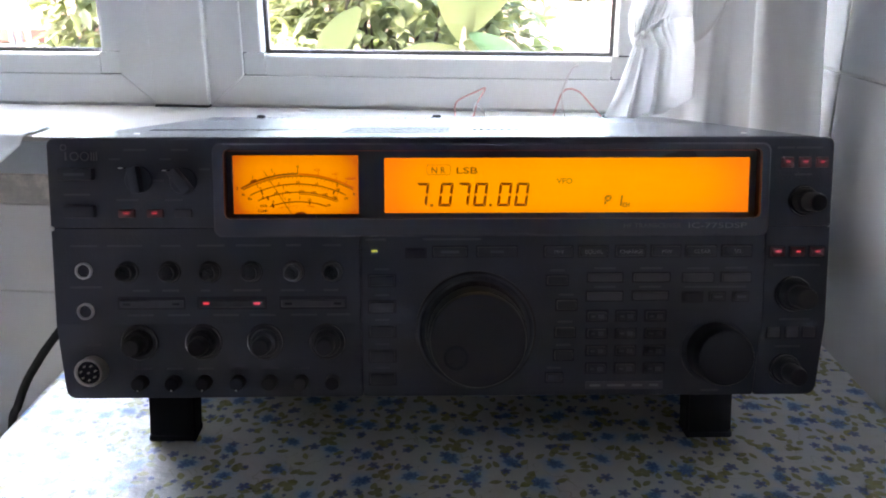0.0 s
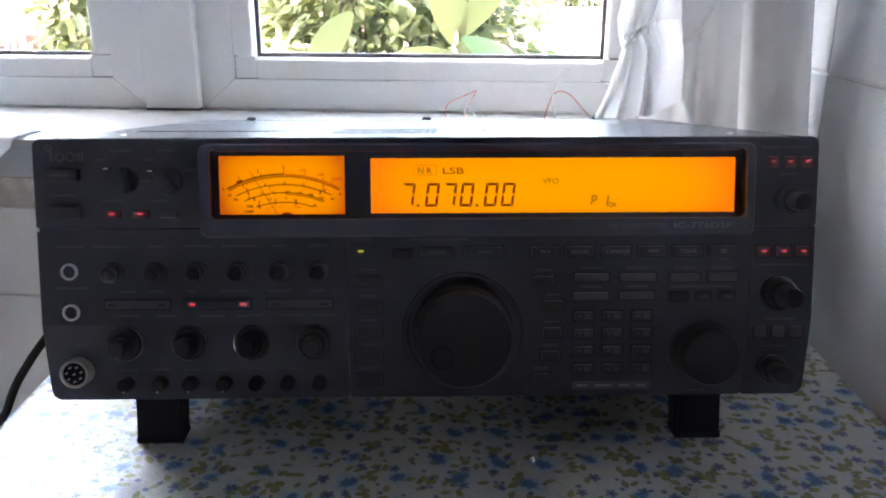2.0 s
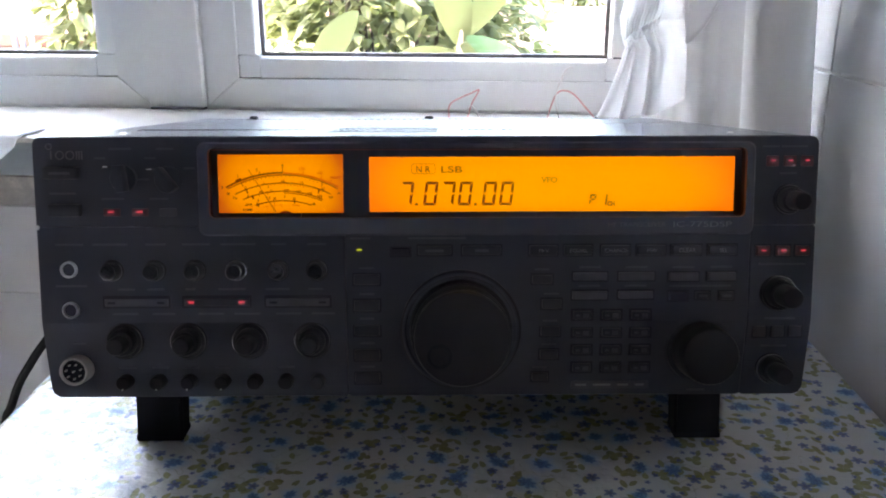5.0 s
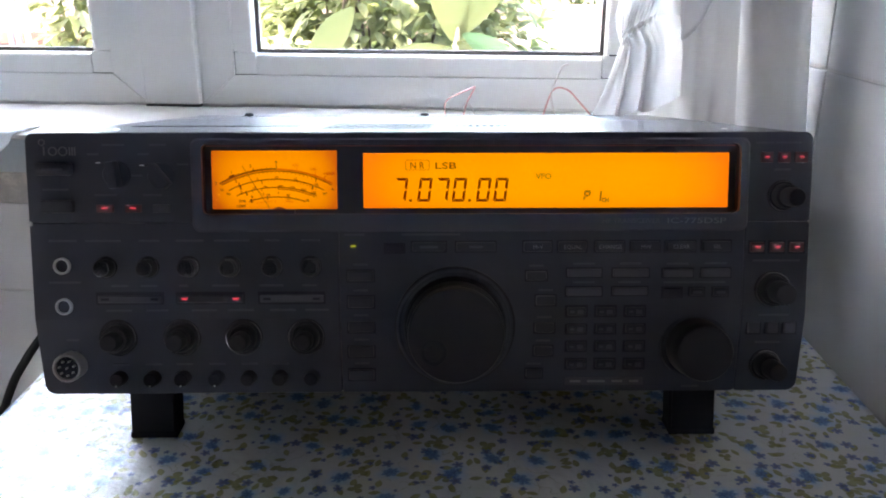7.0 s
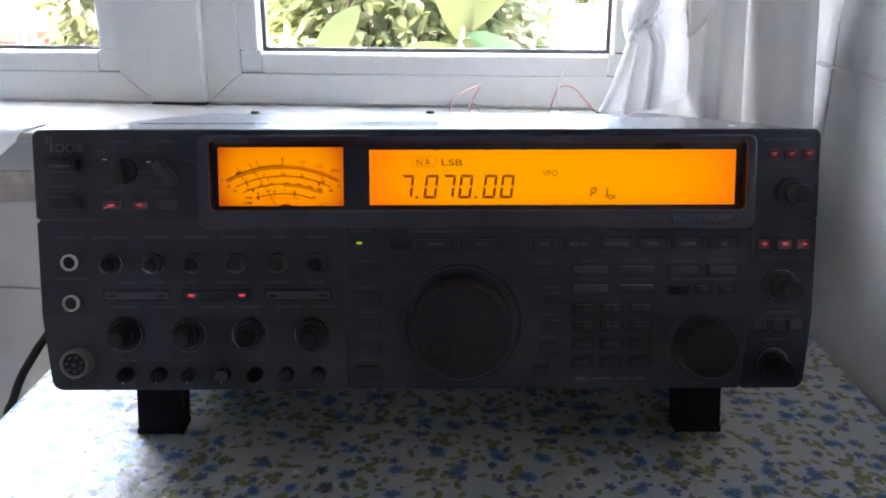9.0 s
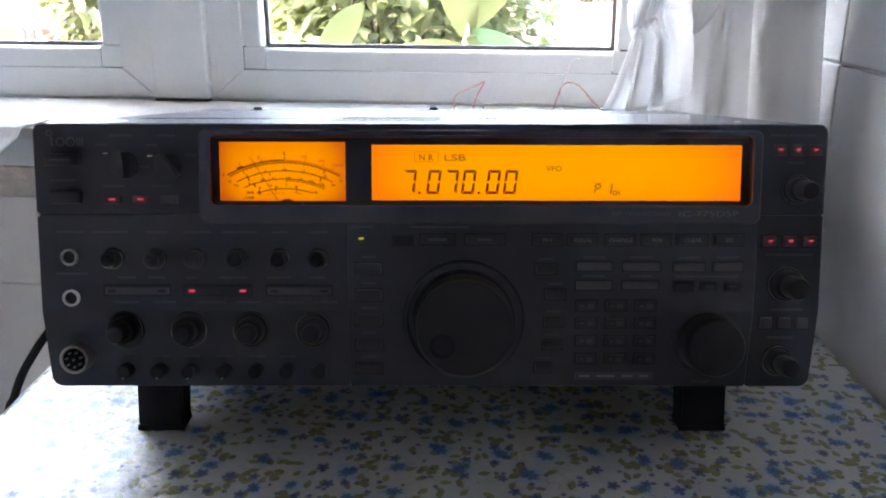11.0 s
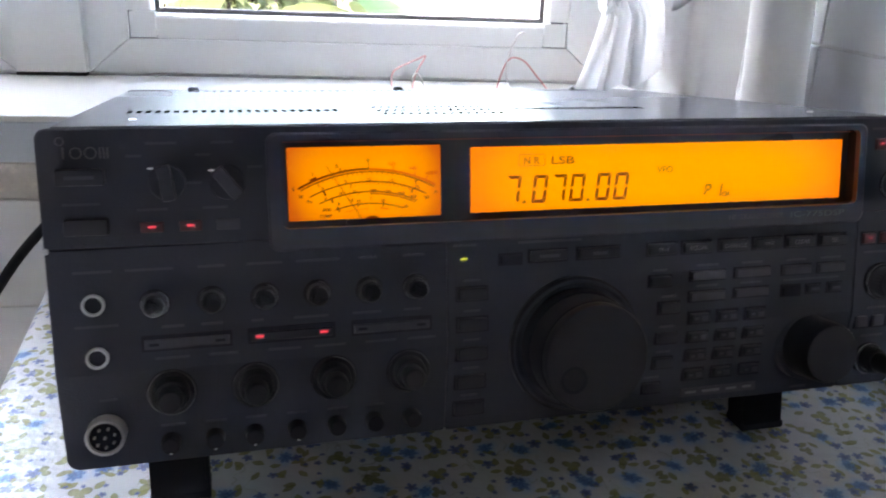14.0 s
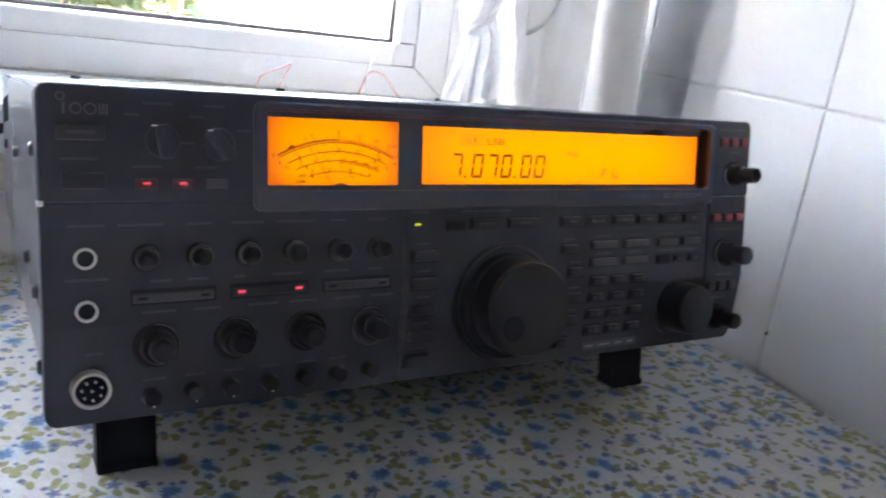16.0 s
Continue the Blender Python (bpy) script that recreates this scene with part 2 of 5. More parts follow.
M = {
    "panel": surface("black_panel_plastic", (0.045, 0.0475, 0.066), 0.52, grain=900.0, grain_bump=0.25, spec=0.22),
    "bezel": surface("bezel_plastic", (0.066, 0.067, 0.090), 0.42, grain=600.0, spec=0.35),
    "mask": surface("black_display_mask", (0.036, 0.036, 0.050), 0.30, vary=0.05),
    "well": surface("dark_gap", (0.033, 0.034, 0.046), 0.8, spec=0.05),
    "knob": surface("black_knob_plastic", (0.021, 0.021, 0.028), 0.46, grain=500.0, grain_bump=0.05, spec=0.25),
    "rim": surface("polished_dark_rim", (0.22, 0.22, 0.24), 0.20, metal=1.0, grain_bump=0.02),
    "rubber": surface("black_rubber", (0.019, 0.019, 0.026), 0.66, grain=700.0, spec=0.12),
    "button": surface("charcoal_button", (0.035, 0.036, 0.049), 0.48, spec=0.3),
    "key_grey": surface("grey_button", (0.076, 0.077, 0.092), 0.48, spec=0.3),
    "ink": surface("grey_print", (0.20, 0.20, 0.22), 0.6, vary=0.05),
    "ink_dim": surface("dim_grey_print", (0.067, 0.069, 0.088), 0.6, vary=0.05),
    "ink_print": surface("faint_grey_print", (0.125, 0.126, 0.14), 0.6, vary=0.05),
    "ink_white": surface("white_print", (0.75, 0.75, 0.75), 0.5, vary=0.03),
    "cover": surface("dark_painted_steel", (0.052, 0.055, 0.064), 0.27, grain=1500.0, grain_bump=0.05, vary=0.06, wear=2.5, spec=0.75),
    "chrome": surface("nickel", (0.74, 0.70, 0.66), 0.30, metal=0.9, grain_bump=0.03),
    "ring": surface("pale_metal_ring", (0.60, 0.60, 0.60), 0.38, metal=0.5),
    "lcd_ink": glowing("lcd_segment", (0.20, 0.008, 0.0), 0.8, (0.01, 0.003, 0.0)),
    "dial_ink": glowing("dial_print", (0.17, 0.008, 0.0), 0.8, (0.01, 0.003, 0.0)),
    "dial_red": glowing("dial_red_print", (0.45, 0.06, 0.0), 0.9, (0.2, 0.02, 0.0)),
    "amber": backlit("amber_backlight", 1.0),
    "amber_dial": backlit("amber_dial_light", 0.98, 0.31, 0.5, 0.50),
    "mark": surface("index_white", (0.9, 0.9, 0.9), 0.4, vary=0.02),
    "red_led": glowing("red_led", (1.0, 0.07, 0.11), 0.8),
    # red colour stands for the amber backlight reflected along the glass edge
    "edge_reflection": surface("painted_edge_reflection", (0.26, 0.08, 0.065), 0.4, vary=0.05),
    # near-black without gloss, painted shade for the openings of the top vents
    "slot_shade": surface("painted_slot_shade", (0.010, 0.010, 0.012), 0.95, spec=0.0),
    # dark key; its red tint paints the dim glow round the lit lamp
    "glow_key": surface("key_with_painted_glow", (0.110, 0.042, 0.050), 0.45, spec=0.3),
    "green_led": glowing("green_led", (0.50, 0.54, 0.02), 0.95),
    "upvc": surface("white_upvc", (0.89, 0.89, 0.88), 0.32, vary=0.03, grain_bump=0.03, wear=5.0),
    "seam": surface("dark_seam", (0.06, 0.06, 0.07), 0.6),
    "gasket": surface("grey_gasket", (0.20, 0.19, 0.20), 0.6),
    "sleeve": surface("matt_black_sleeve", (0.026, 0.026, 0.032), 0.9, spec=0.05),
    "sill": surface("white_sill_laminate", (0.48, 0.475, 0.45), 0.5, vary=0.04, grain_bump=0.05, wear=6.0),
    "profile": surface("grey_painted_edge", (0.42, 0.47, 0.51), 0.40, vary=0.16, wear=14.0),
    "marble": marble("brown_grey_marble"),
    "tile": tile_glaze("white_glazed_tile", (0.65, 0.65, 0.655)),
    "grout": surface("grey_grout", (0.56, 0.55, 0.54), 0.9, vary=0.2, wear=30.0),
    "wall_paint": surface("ochre_wall_paint", (0.14, 0.11, 0.085), 0.85, vary=0.08, wear=3.0),
    "rear_paint": surface("rear_wall_paint", (0.21, 0.215, 0.235), 0.85, vary=0.08, wear=3.0),
    "towel": surface("white_terry", (0.88, 0.88, 0.87), 0.95, vary=0.03, grain=1500.0, grain_bump=0.5),
    "ceiling_paint": surface("wood_toned_ceiling", (0.17, 0.167, 0.16), 0.9, vary=0.06, wear=3.0),
    "grey_paint": surface("grey_wall_paint", (0.27, 0.275, 0.29), 0.85, vary=0.06, wear=3.0),
    "plaster": surface("white_plaster", (0.80, 0.79, 0.78), 0.85, vary=0.06, wear=3.0),
    "floor": surface("floor_tile", (0.49, 0.53, 0.59), 0.4, vary=0.2, wear=4.0),
    "print": cloth_print("flowered_oilcloth"),
    "wood": surface("table_wood", (0.30, 0.20, 0.11), 0.5, vary=0.25, wear=30.0),
    "curtain": surface("white_cotton", (0.80, 0.79, 0.775), 0.9, vary=0.04, grain=1800.0, grain_bump=0.4, wear=18.0),
    "cable": surface("black_cable_sheath", (0.010, 0.010, 0.013), 0.5, spec=0.2),
    "wire_red": surface("pink_wire", (0.74, 0.40, 0.38), 0.45),
    "wire_white": surface("white_wire", (0.82, 0.78, 0.76), 0.45),
    "leaf": leafage("garden_leaf", (0.050, 0.076, 0.052), (0.150, 0.166, 0.078)),
    "leaf_big": leafage("broad_leaf", (0.085, 0.095, 0.036), (0.115, 0.125, 0.052)),
    "leaf_green": leafage("green_broad_leaf", (0.07, 0.12, 0.06), (0.10, 0.16, 0.075)),
    "succulent": leafage("pale_succulent", (0.17, 0.20, 0.10), (0.28, 0.30, 0.17)),
    "bark": surface("stem_bark", (0.05, 0.042, 0.026), 0.8, vary=0.3, wear=40.0),
    "stem_pink": surface("pinkish_stem", (0.42, 0.30, 0.22), 0.6, vary=0.15),
    "soil": surface("garden_soil", (0.07, 0.055, 0.038), 0.95, vary=0.4, wear=6.0),
    "paving": surface("pale_concrete", (0.12, 0.114, 0.105), 0.9, vary=0.15, wear=2.0),
    "render": surface("white_render", (0.33, 0.31, 0.295), 0.9, vary=0.06, wear=3.0),
    "brick": surface("red_brick", (0.12, 0.045, 0.035), 0.85, vary=0.3, wear=9.0),
    "brick_pale": surface("pale_pink_brick", (0.24, 0.15, 0.125), 0.85, vary=0.3, wear=9.0),
    "metal_grey": surface("pale_grey_metal", (0.16, 0.165, 0.175), 0.5, vary=0.1),
    "metal_white": surface("white_painted_metal", (0.8, 0.8, 0.8), 0.4, vary=0.05),
}
let_through(M["curtain"], (0.90, 0.89, 0.89), 0.50)
for name_, tint_ in (("leaf", (0.19, 0.22, 0.08)), ("leaf_big", (0.115, 0.122, 0.048)), ("leaf_green", (0.12, 0.20, 0.09)), ("succulent", (0.22, 0.25, 0.12))):
    let_through(M[name_], tint_, 0.38)
pane = Graph("window_glass")
pane.set(Base_Color=(1, 1, 1, 1), Roughness=0.0, IOR=1.45, Transmission_Weight=1.0)
M["glass"] = pane.mat


# ---------------------------------------------------------------- building blocks
def finish(name, bm, material, parent=None, label="", smooth=35.0):
    bmesh.ops.recalc_face_normals(bm, faces=bm.faces)
    me = bpy.data.meshes.new(name)
    bm.to_mesh(me)
    bm.free()
    me.materials.append(M[material])
    if smooth:
        me.polygons.foreach_set("use_smooth", [True] * len(me.polygons))
        me.set_sharp_from_angle(angle=radians(smooth))
    ob = new(name, me)
    if parent is not None:
        ob.parent = parent
    if label:
        ob["label"] = label
    return ob


def part(name, bm, material, parent, label="", smooth=35.0):
    return finish(name, bm, material, parent, label, smooth)


def thing(name, label, category, m=None, group="", kind=""):
    ob = new(name)
    ob.empty_display_size = 0.05
    if m is not None:
        ob.matrix_world = m
    return tagged(ob, label, category, group, kind)


def box(x0, x1, y0, y1, z0, z1, bevel=0.0, seg=1, bm=None):
    bm = bm or bmesh.new()
    m = Matrix.LocRotScale(((x0 + x1) / 2, (y0 + y1) / 2, (z0 + z1) / 2), None, (x1 - x0, y1 - y0, z1 - z0))
    made = bmesh.ops.create_cube(bm, size=1.0, matrix=m)
    if bevel:
        edges = {e for v in made["verts"] for e in v.link_edges}
        bmesh.ops.bevel(bm, geom=list(edges), offset=bevel, segments=seg, affect="EDGES", profile=0.6)
    return bm


def lathe(profile, at, n=32, bm=None, ridges=0, depth=0.0):
    """Turned about the panel's outward axis: profile of (radius, distance out of the panel)."""
    bm = bm or bmesh.new()
    u, v, w = at
    rings = []
    for k, (r, out) in enumerate(profile):
        ring = []
        for i in range(n):
            a = 2 * math.pi * i / n
            rr = r
            if ridges and 0 < k < len(profile) - 1 and r > 0.6 * max(p[0] for p in profile):
                rr = r - depth * (i % 2)
            ring.append(bm.verts.new((u + rr * math.cos(a), v - out, w + rr * math.sin(a))))
        rings.append(ring)
    for a, b in zip(rings, rings[1:]):
        for i in range(n):
            bm.faces.new((a[i], a[(i + 1) % n], b[(i + 1) % n], b[i]))
    bm.faces.new(rings[-1])
    bm.faces.new(rings[0][::-1])
    return bm


def round_rect(x0, x1, z0, z1, r, seg=5, corners=(1, 1, 1, 1)):
    """Outline from the lower left corner round; corners: which are rounded (ll, lr, ur, ul)."""
    pts = []
    for (cx, cz, a0), on in zip(((x0 + r, z0 + r, 180), (x1 - r, z0 + r, 270), (x1 - r, z1 - r, 0), (x0 + r, z1 - r, 90)), corners):
        for i in range(seg + 1):
            a = radians(a0 + 90 * i / seg)
            if on:
                pts.append((cx + r * math.cos(a), cz + r * math.sin(a)))
            else:
                sx, sz = (-1 if a0 in (180, 90) else 1), (-1 if a0 in (180, 270) else 1)
                k = i / seg
                # a square corner keeps the same count of points, run along its two sides
                if a0 in (180, 0):
                    px, pz = (1, 2 * k) if k < 0.5 else (2 - 2 * k, 1)
                else:
                    px, pz = (2 * k, 1) if k < 0.5 else (1, 2 - 2 * k)
                pts.append((cx + sx * r * px, cz + sz * r * pz))
    return pts


def slab(outline, y0, y1, hole=None, chamfer=0.0, bm=None):
    """A plate with the outline (x, z), front at y0, back at y1, an optional hole of as many points, a chamfered front edge."""
    bm = bm or bmesh.new()
    cx, cz = sum(p[0] for p in outline) / len(outline), sum(p[1] for p in outline) / len(outline)

    def ring(pts, y):
        return [bm.verts.new((x, y, z)) for x, z in pts]

    def skin(a, b):
        n = len(a)
        for i in range(n):
            bm.faces.new((a[i], a[(i + 1) % n], b[(i + 1) % n], b[i]))

    back = ring(outline, y1)
    if chamfer:
        side = ring(outline, y0 + chamfer)
        sx = 1 - chamfer / max(abs(p[0] - cx) for p in outline)
        sz = 1 - chamfer / max(abs(p[1] - cz) for p in outline)
        front = ring([(cx + (x - cx) * sx, cz + (z - cz) * sz) for x, z in outline], y0)
        skin(back, side)
        skin(side, front)
    else:
        front = ring(outline, y0)
        skin(back, front)
    if hole:
        hf, hb = ring(hole, y0), ring(hole, y1)
        skin(front, hf)
        skin(hf, hb)
        skin(hb, back)
    else:
        bm.faces.new(front)
        bm.faces.new(back[::-1])
    return bm


def tube(points, radius, n=8, bm=None, smooth=4):
    """A round strand through the points."""
    bm = bm or bmesh.new()
    pts = [Vector(p) for p in points]
    path = []
    for i in range(len(pts) - 1):
        p0, p1, p2, p3 = pts[max(i - 1, 0)], pts[i], pts[i + 1], pts[min(i + 2, len(pts) - 1)]
        for k in range(smooth):
            t = k / smooth
            path.append(0.5 * ((2 * p1) + (p2 - p0) * t + (2 * p0 - 5 * p1 + 4 * p2 - p3) * t * t + (3 * p1 - p0 - 3 * p2 + p3) * t ** 3))
    path.append(pts[-1])
    rings = []
    for i, p in enumerate(path):
        ahead = (path[min(i + 1, len(path) - 1)] - path[max(i - 1, 0)]).normalized()
        side = ahead.cross(Vector((0.13, 0.31, 0.94))).normalized()
        up = side.cross(ahead)
        rr = radius if not callable(radius) else radius(i / (len(path) - 1))
        rings.append([bm.verts.new(p + rr * (math.cos(2 * math.pi * k / n) * side + math.sin(2 * math.pi * k / n) * up)) for k in range(n)])
    for a, b in zip(rings, rings[1:]):
        for k in range(n):
            bm.faces.new((a[k], a[(k + 1) % n], b[(k + 1) % n], b[k]))
    bm.faces.new(rings[0][::-1])
    bm.faces.new(rings[-1])
    return bm


def sheet(nx, ny, place, bm=None):
    """A grid of nx by ny cells through place(s, t), s and t from 0 to 1."""
    bm = bm or bmesh.new()
    grid = [[bm.verts.new(place(i / nx, j / ny)) for j in range(ny + 1)] for i in range(nx + 1)]
    for i in range(nx):
        for j in range(ny):
            bm.faces.new((grid[i][j], grid[i + 1][j], grid[i + 1][j + 1], grid[i][j + 1]))
    return bm


def letters(text, x, z, height, y, width=None, align="LEFT", bm=None, italic=0.0, bold=0.0):
    """Words in the built-in font, standing on the panel: x, z of the first letter's foot, capitals of that height."""
    bm = bm or bmesh.new()
    cu = bpy.data.curves.new("words", "FONT")
    cu.body = text
    cu.size = height / 0.70
    cu.shear = italic
    cu.align_x = align
    cu.resolution_u = 3
    cu.offset = bold
    ob = bpy.data.objects.new("words", cu)
    me = bpy.data.meshes.new_from_object(ob)
    bpy.data.objects.remove(ob)
    xs = [v.co.x for v in me.vertices] or [0, 1]
    k = width / (max(xs) - min(xs)) if width else 1.0
    x_from = min(xs) if align == "LEFT" else 0.0
    me.transform(Matrix(((k, 0, 0, x - k * x_from), (0, 0, -1, y), (0, 1, 0, z), (0, 0, 0, 1))))
    bm.from_mesh(me)
    bpy.data.meshes.remove(me)
    bpy.data.curves.remove(cu)
    return bm


def bar(x0, x1, z0, z1, y, bm=None, thick=0.0003):
    return box(x0, x1, y - thick, y, z0, z1, bm=bm)
# ---------------------------------------------------------------- the room
def plain(name, label, category, bm, material, smooth=35.0):
    return tagged(finish(name, bm, material, smooth=smooth), label, category, kind="structure")


WALL_TURN = radians(2.86)


def on_right_wall(y):
    """x of the tiled side wall's face at y."""
    return 0.3055 - 0.05 * y


plain("floor", "pale blue-grey tiled kitchen floor", "floor", box(-1.4, 0.8, -3.0, 0.7, -0.85, -0.75), "floor")
plain("ceiling", "dim brown-grey ceiling", "ceiling", box(-1.4, 0.9, -3.1, 0.75, 1.70, 1.85), "ceiling_paint")
# unseen low doorway in the side wall, added to brighten the left side
LIGHT_DOOR = (-1.13, -0.79, 0.24)
flank = box(-1.40, -1.20, -3.0, LIGHT_DOOR[0], -0.85, 1.70)
box(-1.40, -1.20, LIGHT_DOOR[1], 0.66, -0.85, 1.70, bm=flank)
box(-1.40, -1.20, LIGHT_DOOR[0], LIGHT_DOOR[1], LIGHT_DOOR[2], 1.70, bm=flank)
plain("wall_left", "grey painted side wall with an unseen doorway added to let light in", "wall", flank, "grey_paint")
# unseen wall added outside to block most of the sky from the doorway
plain("wall_yard", "unseen dark wall added to cut the sky outside the doorway", "wall", box(-3.6, -3.4, -3.0, 0.66, -0.85, 1.60), "wall_paint")
plain("wall_rear", "grey painted wall behind the table", "wall", box(-1.2, 0.8, -2.55, -2.4, -0.85, 1.70), "rear_paint")
wall_right = plain("wall_right", "white tiled side wall beside the table", "wall", box(0.0016, 0.20, -3.05, 0.68, -0.85, 1.70), "grout")
wall_right.matrix_world = Matrix.Translation((0.3055, 0, 0)) @ Matrix.Rotation(WALL_TURN, 4, "Z")
wall_window = plain("wall_window", "tiled wall below the kitchen window", "wall", box(-1.2, 0.30, 0.3628, 0.62, -0.85, 0.0590), "grout")
plain("wall_lintel", "white wall above the window", "wall", box(-1.2, 0.30, 0.366, 0.66, 1.3250, 1.70), "plaster")
plain("wall_window_side", "white wall beside the window", "wall", box(-1.2, -1.06, 0.366, 0.66, 0.0595, 1.3250), "plaster")

# the sill: white board, painted edge, marble course
plain("sill", "white laminate window sill board", "window sill", box(-1.055, 0.287, 0.352, 0.556, 0.1265, 0.1315, 0.0012, 2), "sill")
plain("sill_edge", "grey painted edge below the sill", "trim", box(-1.055, 0.286, 0.358, 0.60, 0.0915, 0.1262, 0.0015, 2), "profile")
plain("sill_edge_lip", "pale lip of the sill edge", "trim", box(-1.055, 0.286, 0.3555, 0.3578, 0.1195, 0.1255, 0.0008, 1), "profile")
plain("sill_course", "brown and grey marble course below the sill", "trim", box(-1.055, 0.287, 0.3605, 0.60, 0.0595, 0.0905, 0.001, 1), "marble")

# ---------------------------------------------------------------- the window
window = thing("window_1", "white plastic double casement window above the sill", "window", kind="structure")
Z_LOW, Z_HIGH = 0.1335, 1.3000


def mitred(x0, x1, z0, z1, x2, x3, z2, z3, y0, y1, name, parent, material="upvc"):
    """Four mitred lengths between the outer and the inner rectangle."""
    outer = [(x0, z0), (x1, z0), (x1, z1), (x0, z1)]
    inner = [(x2, z2), (x3, z2), (x3, z3), (x2, z3)]
    for k in range(4):
        a, b, c, d = outer[k], outer[(k + 1) % 4], inner[(k + 1) % 4], inner[k]
        gap = 0.0006
        quad = [Vector((p[0], p[1])) for p in (a, b, c, d)]
        mid = sum(quad, Vector((0, 0))) / 4
        quad = [p + (mid - p).normalized() * gap for p in quad]
        bm = bmesh.new()
        front = [bm.verts.new((p.x, y0, p.y)) for p in quad]
        back = [bm.verts.new((p.x, y1, p.y)) for p in quad]
        bm.faces.new(front)
        bm.faces.new(back[::-1])
        for i in range(4):
            bm.faces.new((front[i], front[(i + 1) % 4], back[(i + 1) % 4], back[i]))
        bmesh.ops.bevel(bm, geom=list(bm.edges), offset=0.0006, segments=1, affect="EDGES")
        part(name, bm, material, parent)


def beads(x0, x1, z0, z1, parent):
    """Glazing beads butted between corner blocks: a flat face, a rounded shoulder and a gasket."""
    w, block = 0.0235, 0.0265
    shoulder = ((0.0, 0.5605), (w - 0.004, 0.5605), (w - 0.0015, 0.5613), (w, 0.5632), (w + 0.0012, 0.5680), (w + 0.0012, 0.580), (0.0, 0.580))
    for lo in (True, False):
        for upright in (True, False):
            a, b = (z0 + block, z1 - block) if upright else (x0 + block, x1 - block)
            e = (x0 if lo else x1) if upright else (z0 if lo else z1)
            sgn = 1 if lo else -1
            bm = bmesh.new()
            ends = []
            for at in (a + 0.0004, b - 0.0004):
                ends.append([bm.verts.new((e + sgn * p, y, at) if upright else (at, y, e + sgn * p)) for p, y in shoulder])
            n = len(shoulder)
            for i in range(n):
                bm.faces.new((ends[0][i], ends[0][(i + 1) % n], ends[1][(i + 1) % n], ends[1][i]))
            bm.faces.new(ends[0])
            bm.faces.new(ends[1][::-1])
            part("glazing_bead", bm, "upvc", parent, smooth=60)
    for cx in (x0, x1 - block):
        for cz in (z0, z1 - block):
            part("corner_block", box(cx + 0.0005, cx + block - 0.0005, 0.5609, 0.579, cz + 0.0005, cz + block - 0.0005, 0.0008, 2), "upvc", parent)
    gx0, gx1, gz0, gz1 = x0 + w + 0.001, x1 - w - 0.001, z0 + w + 0.001, z1 - w - 0.001
    ring = slab([(gx0 - 0.002, gz0 - 0.002), (gx1 + 0.002, gz0 - 0.002), (gx1 + 0.002, gz1 + 0.002), (gx0 - 0.002, gz1 + 0.002)], 0.5735, 0.5795,
                [(gx0 + 0.0048, gz0 + 0.0048), (gx1 - 0.0048, gz0 + 0.0048), (gx1 - 0.0048, gz1 - 0.0048), (gx0 + 0.0048, gz1 - 0.0048)])
    part("gasket", ring, "gasket", parent, "dark grey rubber gasket", smooth=0)
    p = part("pane", box(gx0, gx1, 0.5765, 0.5775, gz0, gz1), "glass", parent, smooth=0)
    p.visible_shadow = False


def casement(inner0, inner1, outer0, outer1):
    sash = new("sash")
    sash.parent = window
    mitred(outer0, outer1, Z_LOW, Z_HIGH, inner0, inner1, 0.1685, 1.2650, 0.5575, 0.600, "sash_rail", sash)
    beads(inner0 + 0.0004, inner1 - 0.0004, 0.1689, 1.2646, sash)
    # dark joint between rail and bead
    part("bead_joint", slab([(inner0 - 0.001, 0.1675), (inner1 + 0.001, 0.1675), (inner1 + 0.001, 1.2660), (inner0 - 0.001, 1.2660)], 0.5625, 0.598,
                            [(inner0 + 0.003, 0.1715), (inner1 - 0.003, 0.1715), (inner1 - 0.003, 1.2620), (inner0 + 0.003, 1.2620)]), "seam", sash, smooth=0)


casement(-0.2915, 0.1700, -0.3325, 0.2110)
casement(-0.921, -0.4430, -0.962, -0.4020)
part("mullion_cover", box(-0.4000, -0.3335, 0.5465, 0.5572, 0.1345, 1.2990, 0.001), "upvc", window)
part("mullion_end", box(-0.4000, -0.3335, 0.5460, 0.5570, 0.1316, 0.1340), "seam", window, "dark end cap of the mullion cover")
part("mullion", box(-0.4012, -0.3332, 0.5580, 0.604, 0.1340, 1.2990), "upvc", window)
part("fixed_frame", box(-1.055, 0.2865, 0.5590, 0.612, 0.1265, 0.1330, 0.0008), "upvc", window)
part("fixed_frame", box(-1.055, 0.2865, 0.5580, 0.612, 1.3008, 1.3230, 0.0008), "upvc", window)
part("fixed_frame", box(0.2115, 0.2865, 0.5560, 0.612, 0.1332, 1.3005, 0.0008), "upvc", window)
part("fixed_frame", box(-1.055, -0.9625, 0.5560, 0.612, 0.1332, 1.3005, 0.0008), "upvc", window)
part("catch", box(0.150, 0.163, 0.5555, 0.5603, 0.1950, 0.1964, 0.0003), "seam", window, "small dark catch on the sash")

# ---------------------------------------------------------------- the table
L0, L1 = (-0.2905, 0.03), (-0.3240, 0.352)


def table_left(y):
    return L0[0] + (y - L0[1]) * (L1[0] - L0[0]) / (L1[1] - L0[1])


Y_FRONT, Y_BACK = -0.62, 0.354
cloth = bmesh.new()


